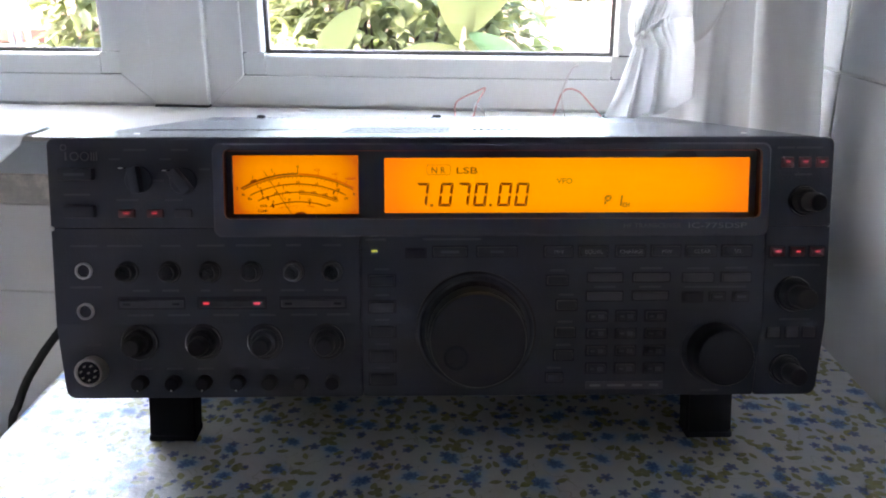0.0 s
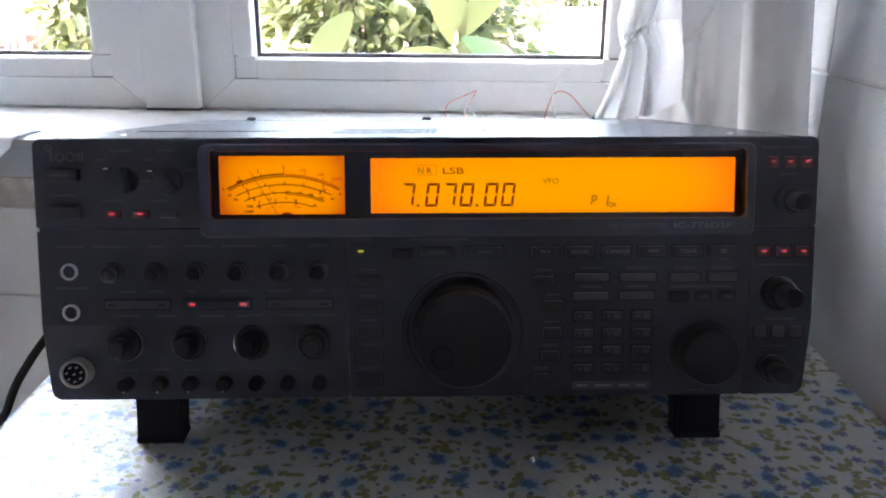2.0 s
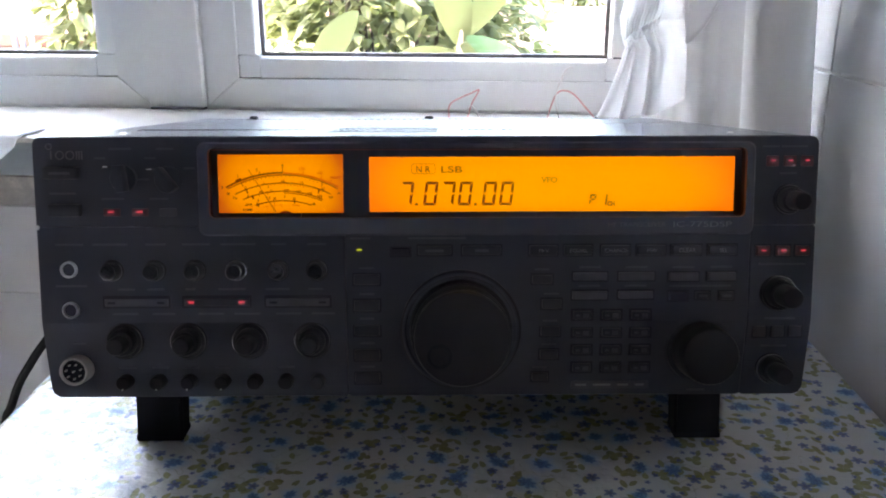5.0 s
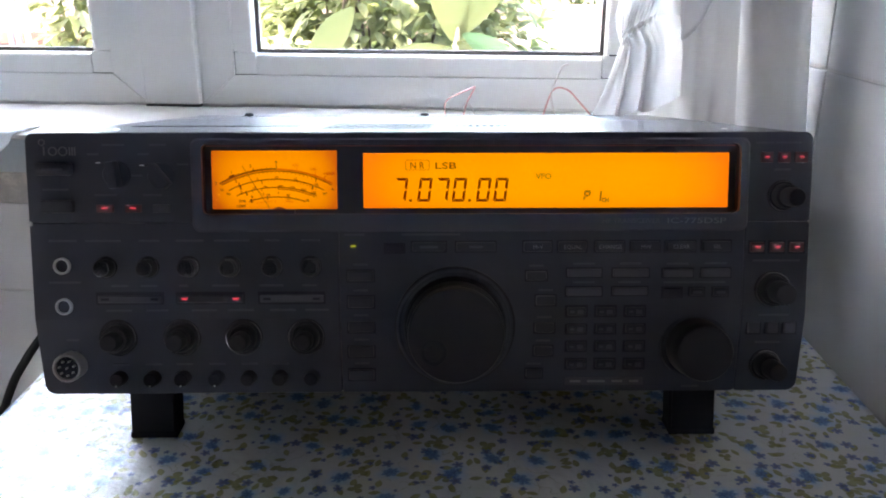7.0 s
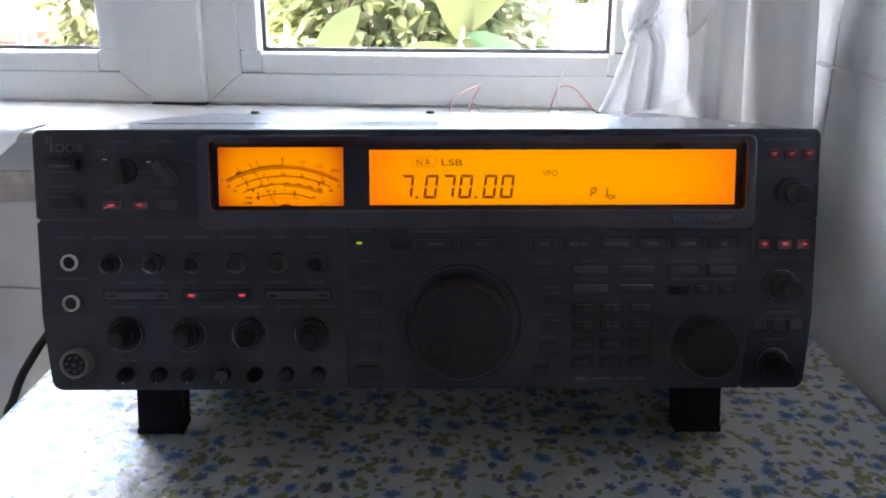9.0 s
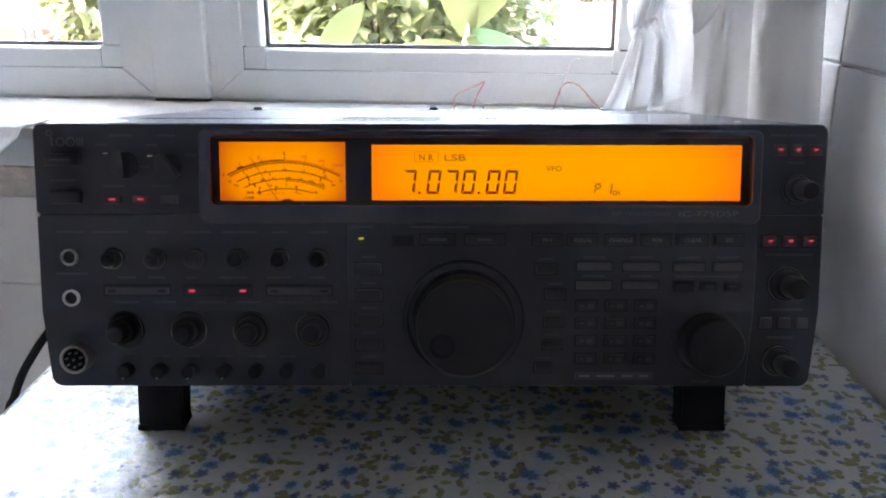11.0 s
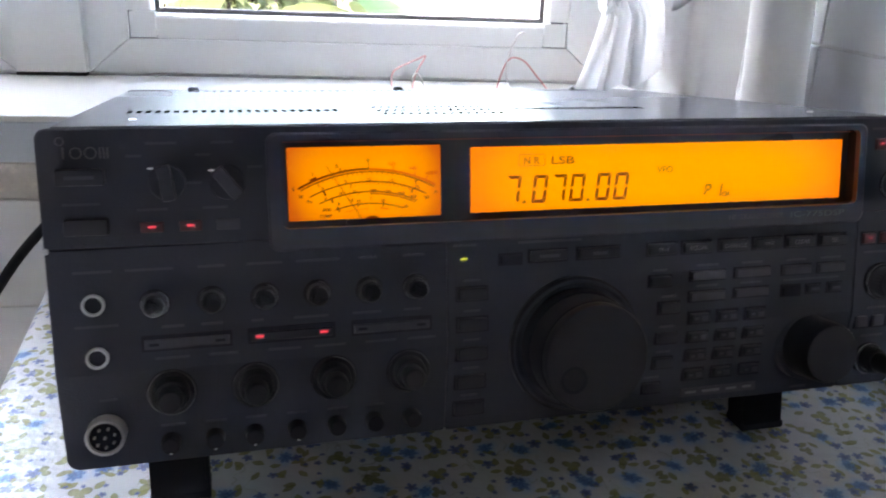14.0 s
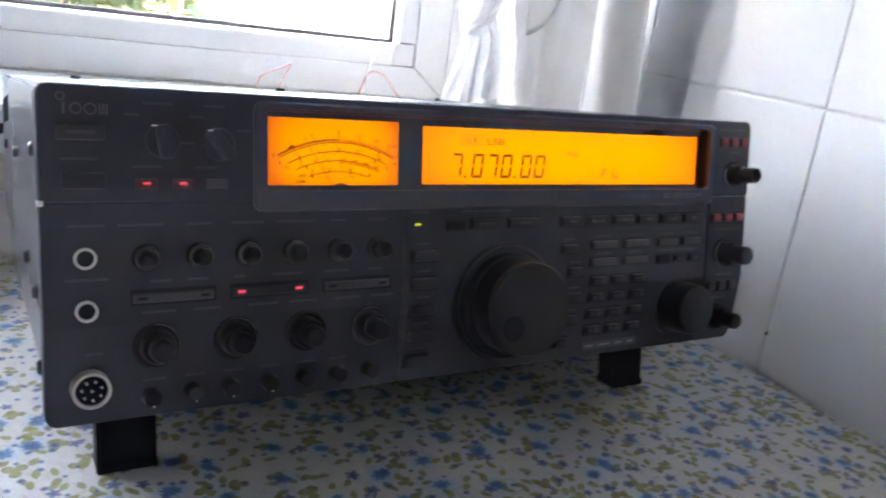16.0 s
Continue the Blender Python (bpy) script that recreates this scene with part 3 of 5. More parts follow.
def cloth_place(s, t):
    y = Y_FRONT + t * (Y_BACK - Y_FRONT)
    x0, x1 = table_left(y), on_right_wall(y) - 0.003
    drop = 0.30
    full = drop + (x1 - x0)
    d = s * full
    if d < drop - 0.008:
        wave = 0.006 * math.sin(17 * y + 1.0) * (1 - d / drop)
        return Vector((x0 - 0.004 + wave, y, -(drop - d)))
    if d < drop + 0.008:
        a = (d - drop + 0.008) / 0.016 * math.pi / 2
        return Vector((x0 + 0.004 - 0.008 * math.cos(a), y, -0.008 + 0.008 * math.sin(a)))
    # the far end is pushed up against the wall
    curl = max(0.0, y - 0.325) / (Y_BACK - 0.325)
    y, lift = y - 0.004 * curl, 0.006 * curl ** 1.6
    return Vector((x0 + d - drop - 0.004, y, lift + 0.0012 * (noise.noise(Vector((x0 + d, y, 0)) * 9))* min(1.0, abs(x0 + d) * 3 if x0 + d < 0 else 0.3)))


sheet(150, 110, cloth_place, cloth)
oilcloth = tagged(finish("tablecloth", cloth, "print", smooth=80), "glossy white oilcloth printed with blue flowers and olive leaves", "tablecloth")
sol = oilcloth.modifiers.new("thickness", "SOLIDIFY")
sol.thickness, sol.offset = 0.0012, -1
table = thing("table", "wooden kitchen table under a flowered oilcloth", "table")
top = bmesh.new()
corners = [(table_left(Y_FRONT) + 0.004, Y_FRONT + 0.004), (on_right_wall(Y_FRONT) - 0.006, Y_FRONT + 0.004), (on_right_wall(Y_BACK) - 0.006, Y_BACK), (table_left(Y_BACK) + 0.004, Y_BACK)]
lo, hi = [top.verts.new((*c, -0.034)) for c in corners], [top.verts.new((*c, -0.0045)) for c in corners]
top.faces.new(hi)
top.faces.new(lo[::-1])
for i in range(4):
    top.faces.new((lo[i], lo[(i + 1) % 4], hi[(i + 1) % 4], hi[i]))
part("tabletop", top, "wood", table)
for lx, ly in ((-0.20, -0.55), (0.26, -0.55), (0.22, 0.30), (-0.26, 0.30)):
    part("leg", box(lx - 0.025, lx + 0.025, ly - 0.025, ly + 0.025, -0.75, -0.034, 0.003), "wood", table)

# ---------------------------------------------------------------- curtain, towel, cord and wires
curtain = thing("curtain", "white cotton curtain gathered and tied beside the window", "curtain")


def glide(points, s):
    """A smooth way through points of any size, s from 0 to 1."""
    k = min(len(points) - 2, int(s * (len(points) - 1)))
    f = s * (len(points) - 1) - k
    p0, p1, p2, p3 = points[max(k - 1, 0)], points[k], points[k + 1], points[min(k + 2, len(points) - 1)]
    return [0.5 * (2 * b + (c - a) * f + (2 * a - 5 * b + 4 * c - d) * f * f + (3 * b - a - 3 * c + d) * f ** 3) for a, b, c, d in zip(p0, p1, p2, p3)]


def level(table, z):
    """A value that changes with height: rows of (z, value)."""
    if z <= table[0][0]:
        return table[0][1]
    for (za, a), (zb, b) in zip(table, table[1:]):
        if z <= zb:
            return a + (b - a) * (z - za) / (zb - za)
    return table[-1][1]


def to_rod(p, z):
    """Cloth that swings into the room below goes back to the rod above."""
    k = max(0.0, min(1.0, (z - 0.36) / 0.85))
    return Vector((p[0], p[1] + (0.357 - p[1]) * k * k * (3 - 2 * k), z))


BACK_FOLDS = ((0.163, 0.404), (0.176, 0.378), (0.192, 0.372), (0.199, 0.346), (0.203, 0.322), (0.216, 0.318), (0.226, 0.306), (0.233, 0.296))
FRONT_FOLD = ((0.238, 0.292), (0.233, 0.281), (0.225, 0.269), (0.2215, 0.258), (0.227, 0.2485), (0.240, 0.2455), (0.256, 0.249), (0.269, 0.2535), (0.277, 0.264), (0.2805, 0.282), (0.279, 0.310))


def back_place(s, t):
    """The inner half: soft folds running back towards the window."""
    z = 0.136 + t * 1.168
    p = glide(BACK_FOLDS, s)
    sway = 0.0025 * math.sin(11 * z + 5 * s) + 0.012 * (z - 0.17) * math.sin(6.0 * s + 1.0)
    return to_rod((p[0] + sway, p[1] + 0.003 * math.sin(8 * z + 9 * s) + 0.002 * noise.noise(Vector((s * 9, z * 12, 4))), ), z)


def front_place(s, t):
    """The outer half laps over it, with one broad rounded fold beside the tiles."""
    z = 0.075 + t * 1.229
    p = glide(FRONT_FOLD, s)
    sway = -(0.03 + 0.09 * s) * min(z - 0.17, 0.3) + 0.0012 * math.sin(13 * z + 4 * s)
    return to_rod((min(p[0] + sway, 0.2835), p[1] + 0.0015 * math.sin(9 * z + 7 * s) + 0.0012 * noise.noise(Vector((s * 7, z * 9, 9)))), z)


TAIL_LEFT = ((0.160, 0.117), (0.180, 0.1265), (0.206, 0.1355), (0.222, 0.1405), (0.234, 0.1365), (0.248, 0.1350), (0.265, 0.1385), (0.330, 0.130), (1.30, -0.30))
TAIL_RIGHT = ((0.160, 0.194), (0.180, 0.200), (0.211, 0.2025), (0.229, 0.1990), (0.240, 0.1945), (0.252, 0.1915), (0.265, 0.1880), (0.330, 0.196), (1.30, 0.24))
PLEATS = (0.0, 0.26, 0.50, 1.001)
HEMS = (0.1595, 0.1605, 0.1665, 0.1805)


def tail_place(s, t):
    """The gathered tail: three lapped pleats flare below a slanting frill, a puff of fine gathers bulges above it."""
    k = 0
    while s >= PLEATS[k + 1]:
        k += 1
    f = (s - PLEATS[k]) / (PLEATS[k + 1] - PLEATS[k])
    hem = HEMS[k] + (HEMS[k + 1] - HEMS[k]) * (f if k < 2 else f ** 1.6) - (0.0012 if k and f < 0.3 else 0.0)
    z = hem + (0.330 - hem) * t / 0.78 if t < 0.78 else 0.330 + (t - 0.78) / 0.22 * 0.965
    left, right = level(TAIL_LEFT, z), level(TAIL_RIGHT, z)
    tie = 0.2215 + 0.034 * min(s, 0.75)
    hold = 1.0 if s < 0.58 else max(0.0, 1 - (s - 0.58) / 0.14)  # the frill runs out towards the outer side
    lip = min(1.0, f / 0.035) if k else 1.0
    round_ = math.sin(math.pi * min(1.0, max(0.0, s))) ** 0.7
    y = 0.372 - 0.020 * round_
    if z < tie:
        d = (tie - z) / (tie - 0.160)
        open_ = d ** 0.7
        y -= (0.001 + 0.017 * open_) * (1.0 - 0.85 * f) * lip if k < 2 else (0.001 + 0.017 * open_) * (1.0 - 0.55 * f ** 1.5) * lip
        y += hold * 0.0012 * (1 - d) ** 3 * math.sin(58 * s + 3 * math.sin(9 * s))
    else:
        d = z - tie
        puff = math.exp(-((d - 0.020) / 0.017) ** 2)
        y -= 0.013 * puff * round_ * (0.4 + 0.6 * hold)
        y += math.exp(-d / 0.020) * hold * (0.0019 * math.sin(62 * s + 3 * math.sin(8 * s) + 40 * d) + 0.0010 * math.sin(111 * s + 2))
        y += 0.0022 * min(1.0, d / 0.02) * math.sin(17 * s + 30 * d)
    frill = hold * math.exp(-((z - tie + 0.0008 * math.sin(37 * s)) / 0.0022) ** 2)
    y -= frill * (0.0036 + 0.0016 * math.sin(66 * s + 2 * math.sin(13 * s)))
    pinch = hold * math.exp(-((z - tie - 0.0045) / 0.0018) ** 2)
    y += 0.0030 * pinch
    spread = max(0.0, z - 0.330) / 0.965
    y += (0.03 * math.sin(2 * math.pi * 5 * s)) * min(1.0, 1.6 * spread) - 0.010 * spread
    lean = 1.0 + 0.8 * (1 - min(1.0, d) if z < tie else math.exp(-d / 0.03))
    return Vector((left + s ** lean * (right - left), y + 0.0012 * noise.noise(Vector((s * 6, z * 34, 1))), z))


def loop_place(s, t):
    """The tied-back cloth sags in a soft loop behind the tail."""
    z = 0.2285 + 0.040 * s ** 1.5 + t * 0.10
    x = 0.187 + 0.021 * s + 0.10 * (t * 0.10) * s
    return Vector((x, 0.337 - 1.15 * (x - 0.187) - 0.006 * math.sin(math.pi * s) - 0.003 * (1 - t) ** 4, z))


for name_, bm_ in (("hanging_panel", sheet(110, 40, back_place)), ("hanging_panel", sheet(90, 40, front_place)), ("gathered_tail", sheet(220, 200, tail_place)), ("tied_loop", sheet(24, 16, loop_place))):
    ob = part(name_, bm_, "curtain", curtain, smooth=80)
    md = ob.modifiers.new("thickness", "SOLIDIFY")
    md.thickness = 0.0009
part("rod", tube([(-0.42, 0.36, 1.3080), (-0.05, 0.36, 1.3080), (0.282, 0.36, 1.3080)], 0.006), "metal_white", curtain)


def towel_place(s, t):
    """Lies on the sill and falls over its edge, its end cut aslant."""
    path = t * 0.20
    x_end = -0.445 if path < 0.075 else -0.445 - 0.45 * (path - 0.075)
    x = -0.80 + s * (x_end + 0.80)
    lift = 0.003 + 0.004 * (0.5 + 0.5 * math.sin(21 * x + 7 * t))
    if path < 0.07:
        return Vector((x, 0.395 - path * 0.57, 0.1318 + lift * (0.35 + 0.65 * min(1.0, path / 0.03))))
    if path < 0.085:
        a = (path - 0.07) / 0.015 * math.pi / 2
        return Vector((x, 0.355 - (0.006 + lift) * math.sin(a), 0.1318 + lift - 0.008 * (1 - math.cos(a))))
    return Vector((x, 0.3485 - lift * 1.3 - 0.78 * (path - 0.085), 0.1238 + lift * 0.2 - 0.60 * (path - 0.085)))


towel = tagged(finish("towel", sheet(50, 40, towel_place), "towel", smooth=80), "white cotton cloth laid over the sill's edge", "cloth")
towel.modifiers.new("thickness", "SOLIDIFY").thickness = 0.0016

cord = [(-0.175, 0.350, 0.108), (-0.218, 0.347, 0.116), (-0.247, 0.340, 0.116), (-0.266, 0.330, 0.106), (-0.282, 0.320, 0.091), (-0.296, 0.310, 0.074), (-0.329, 0.290, 0.038), (-0.358, 0.270, -0.004), (-0.376, 0.258, -0.024),
        (-0.392, 0.247, -0.045), (-0.403, 0.243, -0.061), (-0.415, 0.240, -0.080), (-0.426, 0.238, -0.104), (-0.435, 0.236, -0.130), (-0.448, 0.234, -0.25), (-0.45, 0.23, -0.50), (-0.46, 0.22, -0.735), (-0.53, 0.20, -0.745)]
tagged(finish("power_cord", tube(cord, 0.0039, 12, smooth=6), "cable", smooth=60), "thick black power cord hanging past the table's edge", "cable")
Y_W = 0.474
tagged(finish("loose_wire", tube([(-0.028, 0.45, 0.1328), (-0.0305, Y_W, 0.138), (-0.0305, Y_W, 0.150), (-0.0245, Y_W, 0.157), (-0.004, Y_W, 0.1665), (0.0012, Y_W, 0.169), (0.0004, Y_W, 0.1655), (-0.006, Y_W, 0.154), (-0.0095, Y_W, 0.142), (-0.012, 0.46, 0.1328)], 0.0009, 6), "wire_red", smooth=60),
       "thin pink wire bent up from the sill", "wire", group="wires on the sill")
tagged(finish("loose_wire", tube([(-0.0125, 0.465, 0.1325), (-0.011, Y_W, 0.140), (-0.0095, Y_W, 0.1495), (-0.006, Y_W, 0.1515), (-0.002, Y_W, 0.147), (0.0015, Y_W, 0.1395), (0.004, 0.46, 0.1325)], 0.0010, 6), "wire_white", smooth=60),
       "short white wire loop on the sill", "wire", group="wires on the sill")
tagged(finish("loose_wire", tube([(0.072, 0.46, 0.1328), (0.0755, Y_W, 0.141), (0.080, Y_W, 0.156), (0.084, Y_W, 0.1655), (0.091, Y_W, 0.1692), (0.102, Y_W, 0.1655), (0.113, Y_W, 0.154), (0.125, Y_W, 0.141), (0.131, 0.46, 0.1328)], 0.0009, 6), "wire_red", smooth=60),
       "thin pink wire arched over the sill", "wire", group="wires on the sill")
tagged(finish("loose_wire", tube([(0.089, 0.465, 0.1325), (0.087, Y_W, 0.142), (0.083, Y_W, 0.158), (0.0845, Y_W, 0.169), (0.089, Y_W, 0.182), (0.0925, Y_W, 0.190), (0.0975, Y_W, 0.1935), (0.0995, Y_W, 0.1925)], 0.0010, 6), "wire_white", smooth=60),
       "white wire standing up from the sill", "wire", group="wires on the sill")
# ---------------------------------------------------------------- the transceiver
radio = thing("radio_transceiver", "black desktop radio transceiver with amber display, propped on front feet", "radio", pose(0, 0, 0.059, -12.2, 0, 6.1))
SLOPE = 0.084  # the covers rise this much per metre against the raked front


def mm(*values):
    return [v / 1000 for v in values]


CHIN = 0.042  # below this height the front leans back


def chin(w):
    return 0.19 * max(0.0, CHIN - w)


def settle(ob, u, w):
    """Moves a part of the lower strip back onto the leaning face."""
    c = chin(w)
    k = c / 0.441
    ob.location = ((u - 0.005) * k, c, (w - 0.129) * k)
    return ob


# covers: steel box behind the front, with a rounded long edge
def profile_box(u0, u1, v0, v1, w_low, w_high, bevel):
    bm = bmesh.new()
    ring = [(v0, w_low + SLOPE * v0), (v1, w_low + SLOPE * v1), (v1, w_high + SLOPE * v1), (v0, w_high + SLOPE * v0)]
    a = [bm.verts.new((u0, v, w)) for v, w in ring]
    b = [bm.verts.new((u1, v, w)) for v, w in ring]
    bm.faces.new(a)
    bm.faces.new(b[::-1])
    for i in range(4):
        bm.faces.new((a[i], a[(i + 1) % 4], b[(i + 1) % 4], b[i]))
    bmesh.ops.bevel(bm, geom=list(bm.edges), offset=bevel, segments=3, affect="EDGES")
    return bm


part("top_cover", profile_box(-0.2122, 0.2122, 0.013, 0.334, 0.040, 0.1433, 0.0022), "cover", radio, "dark painted steel cover with vent slots")
part("bottom_cover", profile_box(-0.2095, 0.2095, 0.013, 0.332, 0.001, 0.0395, 0.0018), "cover", radio)
part("inner_frame", box(-0.207, 0.207, 0.0075, 0.014, 0.043, 0.139), "well", radio)


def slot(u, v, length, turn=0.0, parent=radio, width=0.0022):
    """A vent slot: a near-black piece barely proud of the cover, painting the shaded opening."""
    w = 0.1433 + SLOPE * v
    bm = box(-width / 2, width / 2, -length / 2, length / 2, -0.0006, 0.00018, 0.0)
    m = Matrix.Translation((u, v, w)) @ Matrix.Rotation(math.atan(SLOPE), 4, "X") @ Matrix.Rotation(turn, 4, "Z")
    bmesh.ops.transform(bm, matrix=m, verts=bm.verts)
    return part("vent_slot", bm, "slot_shade", parent, smooth=0)


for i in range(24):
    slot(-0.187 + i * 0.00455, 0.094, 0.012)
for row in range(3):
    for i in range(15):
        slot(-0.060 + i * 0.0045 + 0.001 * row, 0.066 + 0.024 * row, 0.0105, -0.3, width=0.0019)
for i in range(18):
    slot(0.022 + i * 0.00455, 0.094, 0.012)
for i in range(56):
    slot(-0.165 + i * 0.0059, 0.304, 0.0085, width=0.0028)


def screw(at, r, material, axis="top", tall=0.0016):
    bm = lathe([(r, 0.0), (r, tall * 0.5), (r * 0.75, tall)], (0, 0, 0), 16)
    u, v, w = at
    turn = Matrix.Rotation(math.atan(SLOPE) - math.pi / 2, 4, "X") if axis == "top" else Matrix.Rotation(-math.pi / 2, 4, "Z") if axis == "left" else Matrix.Rotation(math.pi / 2, 4, "Z")
    bmesh.ops.transform(bm, matrix=Matrix.Translation((u, v, w)) @ turn, verts=bm.verts)
    part("screw", bm, material, radio)


for u in (-0.163, -0.001, 0.157):
    screw((u, 0.318, 0.1433 + SLOPE * 0.318), 0.0042, "knob", tall=0.0026)
for u in (-0.181, 0.181):
    screw((u, 0.046, 0.1433 + SLOPE * 0.046), 0.0019, "chrome", tall=0.0006)
for v, w, mat_ in ((0.035, 0.117, "knob"), (0.045, 0.052, "knob"), (0.16, 0.115, "knob"), (0.27, 0.120, "knob"), (0.10, 0.062, "knob"), (0.030, 0.020, "knob")):
    screw((-0.2122, v, w), 0.0034, mat_, "left", 0.0022)
# side vents: dark pieces on the cover in place of shaded openings
for i in range(14):
    part("vent_slot", box(-0.2124, -0.2110, 0.240 + i * 0.006, 0.243 + i * 0.006, 0.135, 0.152), "well", radio, smooth=0)

# front: an upper part with the display and three lower plates, with joints between
hole = round_rect(*mm(-122, 176.5, 98.5, 139.0), 0.0025)
part("upper_panel", slab(round_rect(*mm(-213.4, 213.6, 95.3, 144.0), 0.0045, corners=(0, 0, 1, 1)), 0.0, 0.0175, hole, 0.0007), "panel", radio)
for u0, u1, left, right in ((-213.4, -45.65, 1, 0), (-45.35, 177.75, 0, 0), (178.05, 213.6, 0, 1)):
    bm = slab(round_rect(*mm(u0, u1, -2.6, 95.15), 0.0055, corners=(left, right, 0, 0)), 0.0006, 0.0125, None, 0.0004)
    bmesh.ops.bisect_plane(bm, geom=bm.verts[:] + bm.edges[:] + bm.faces[:], plane_co=(0, 0, CHIN), plane_no=(0, 0, 1))
    for vert in bm.verts:
        vert.co.y += chin(vert.co.z)
    part("lower_panel", bm, "panel", radio, smooth=8)
part("joint_clip", box(-0.2140, -0.2116, -0.0004, 0.006, 0.0938, 0.0962, 0.0004), "ring", radio, "small bright clip at the panel joint")

# display frame and its window
bezel = part("display_frame", slab(round_rect(*mm(-124.5, 178.5, 90.2, 141.0), 0.0045), -0.0022, 0.0008, round_rect(*mm(-118.5, 173.5, 100.0, 137.8), 0.0030), 0.0010), "bezel", radio, "charcoal plastic frame round the display")
part("display_sleeve", slab(round_rect(*mm(-121.5, 176.2, 98.8, 138.8), 0.0025), 0.0009, 0.0070, round_rect(*mm(-118.9, 173.9, 99.6, 138.2), 0.0030)), "sleeve", radio)
part("display_mask", box(*mm(-121, 176), 0.0071, 0.0085, *mm(98.6, 138.9)), "mask", radio, "black mask behind the display glass", smooth=0)
# thin strip coloured as the backlight's reflection at the top of the glass
part("window_edge", box(*mm(-117, 172), 0.0030, 0.0034, *mm(136.6, 137.1)), "edge_reflection", bezel, "faint red line painted as the backlight's reflection on the glass edge", smooth=0)

# the meter
meter = part("meter_face", box(*mm(-115.3, -46.6), 0.0062, 0.0070, *mm(102.3, 134.4), 0.0003), "amber_dial", radio, "amber backlit meter dial")
LAYER = 0.0060
MU, MW = -0.0798, 0.0600


def arc(radius, a0, a1, width, bm, n=40):
    """A printed arc on the dial; angles in degrees from upright, clockwise."""
    prev = None
    for i in range(n + 1):
        a = radians(a0 + (a1 - a0) * i / n)
        p = [bm.verts.new((MU + (radius + s) * math.sin(a), LAYER, MW + (radius + s) * math.cos(a))) for s in (-width / 2, width / 2)]
        if prev:
            bm.faces.new((prev[0], p[0], p[1], prev[1]))
        prev = p


def tick(radius, a, length, width, bm):
    a = radians(a)
    d, s = Vector((math.sin(a), 0, math.cos(a))), Vector((math.cos(a), 0, -math.sin(a)))
    o = Vector((MU, LAYER - 0.0001, MW))
    bm.faces.new([bm.verts.new(o + d * r + s * k) for r, k in ((radius, -width / 2), (radius, width / 2), (radius + length, width / 2), (radius + length, -width / 2))])


def dial_words(text, radius, a, height, bm):
    a = radians(a)
    letters(text, MU + radius * math.sin(a), MW + radius * math.cos(a) - height / 2, height, LAYER - 0.0001, align="CENTER", bm=bm, bold=0.00007)


def arcs(name, material, spans, ticks, words):
    bm = bmesh.new()
    for r, a0, a1, w in spans:
        arc(r, a0, a1, w * 1.95, bm)
    for r, a, l, w in ticks:
        tick(r, a, l, w * 1.25, bm)
    part(name, bm, material, meter, smooth=0)
    if words:
        bm = bmesh.new()
        for text, r, a, h in words:
            dial_words(text, r, a, h, bm)
        part(name.replace("scale", "figures"), bm, material, meter, smooth=0)


def spread(r, a0, a1, n, l, w):
    return [(r, a0 + (a1 - a0) * i / (n - 1), l, w) for i in range(n)]


arcs("signal_scale", "dial_ink", [(0.0644, -29, 0, 0.00045), (0.0632, -28.5, 28.5, 0.00030), (0.0650, -23.5, -20.5, 0.00085)],
     spread(0.0642, -23, 0, 11, 0.0012, 0.0003) + [(0.0642, -11, 0.002, 0.0004), (0.0642, 0, 0.0026, 0.0004), (0.0609, -21, 0.0022, 0.0004), (0.0609, 20.5, 0.0022, 0.0004)]
     + spread(0.0618, -21, 20, 21, 0.0013, 0.0002),
     [("S", 0.0655, -30.5, 0.0016), ("1", 0.0672, -21.5, 0.0017), ("5", 0.0675, -12, 0.0017), ("9", 0.0680, 0, 0.0019), ("0", 0.0598, -20, 0.0015), ("5", 0.0598, -10, 0.0015), ("10", 0.0598, 0, 0.0015), ("15", 0.0598, 10, 0.0015), ("20", 0.0598, 21.5, 0.0015), ("A", 0.0615, 30, 0.0015), ("Id", 0.0610, -29.5, 0.0015)])
arcs("signal_scale", "dial_red", [(0.0642, 0.5, 28.5, 0.00040)], [(0.0642, 10, 0.002, 0.0004), (0.0642, 19, 0.002, 0.0004), (0.0642, 24, 0.002, 0.0004)],
     [("+20", 0.0673, 9, 0.0016), ("+40", 0.0673, 17.5, 0.0016), ("+60dB", 0.0682, 25, 0.0016)])
arcs("power_scale", "dial_ink", [(0.0588, -26.5, 26.5, 0.00030)], spread(0.0573, -8, 22, 18, 0.0013, 0.0002) + [(0.0565, -20, 0.0022, 0.0007), (0.0565, -8, 0.0022, 0.0004), (0.0565, 20, 0.0022, 0.0007)],
     [("Po", 0.0572, -27.5, 0.0015), ("0", 0.0552, -20.5, 0.0014), ("10", 0.0552, -13, 0.0014), ("50", 0.0548, -6.5, 0.0014), ("100", 0.0548, 2, 0.0014), ("150", 0.0548, 9, 0.0014), ("200", 0.0550, 15.5, 0.0014), ("250", 0.0552, 21.5, 0.0014), ("W", 0.0572, 27.5, 0.0015)])
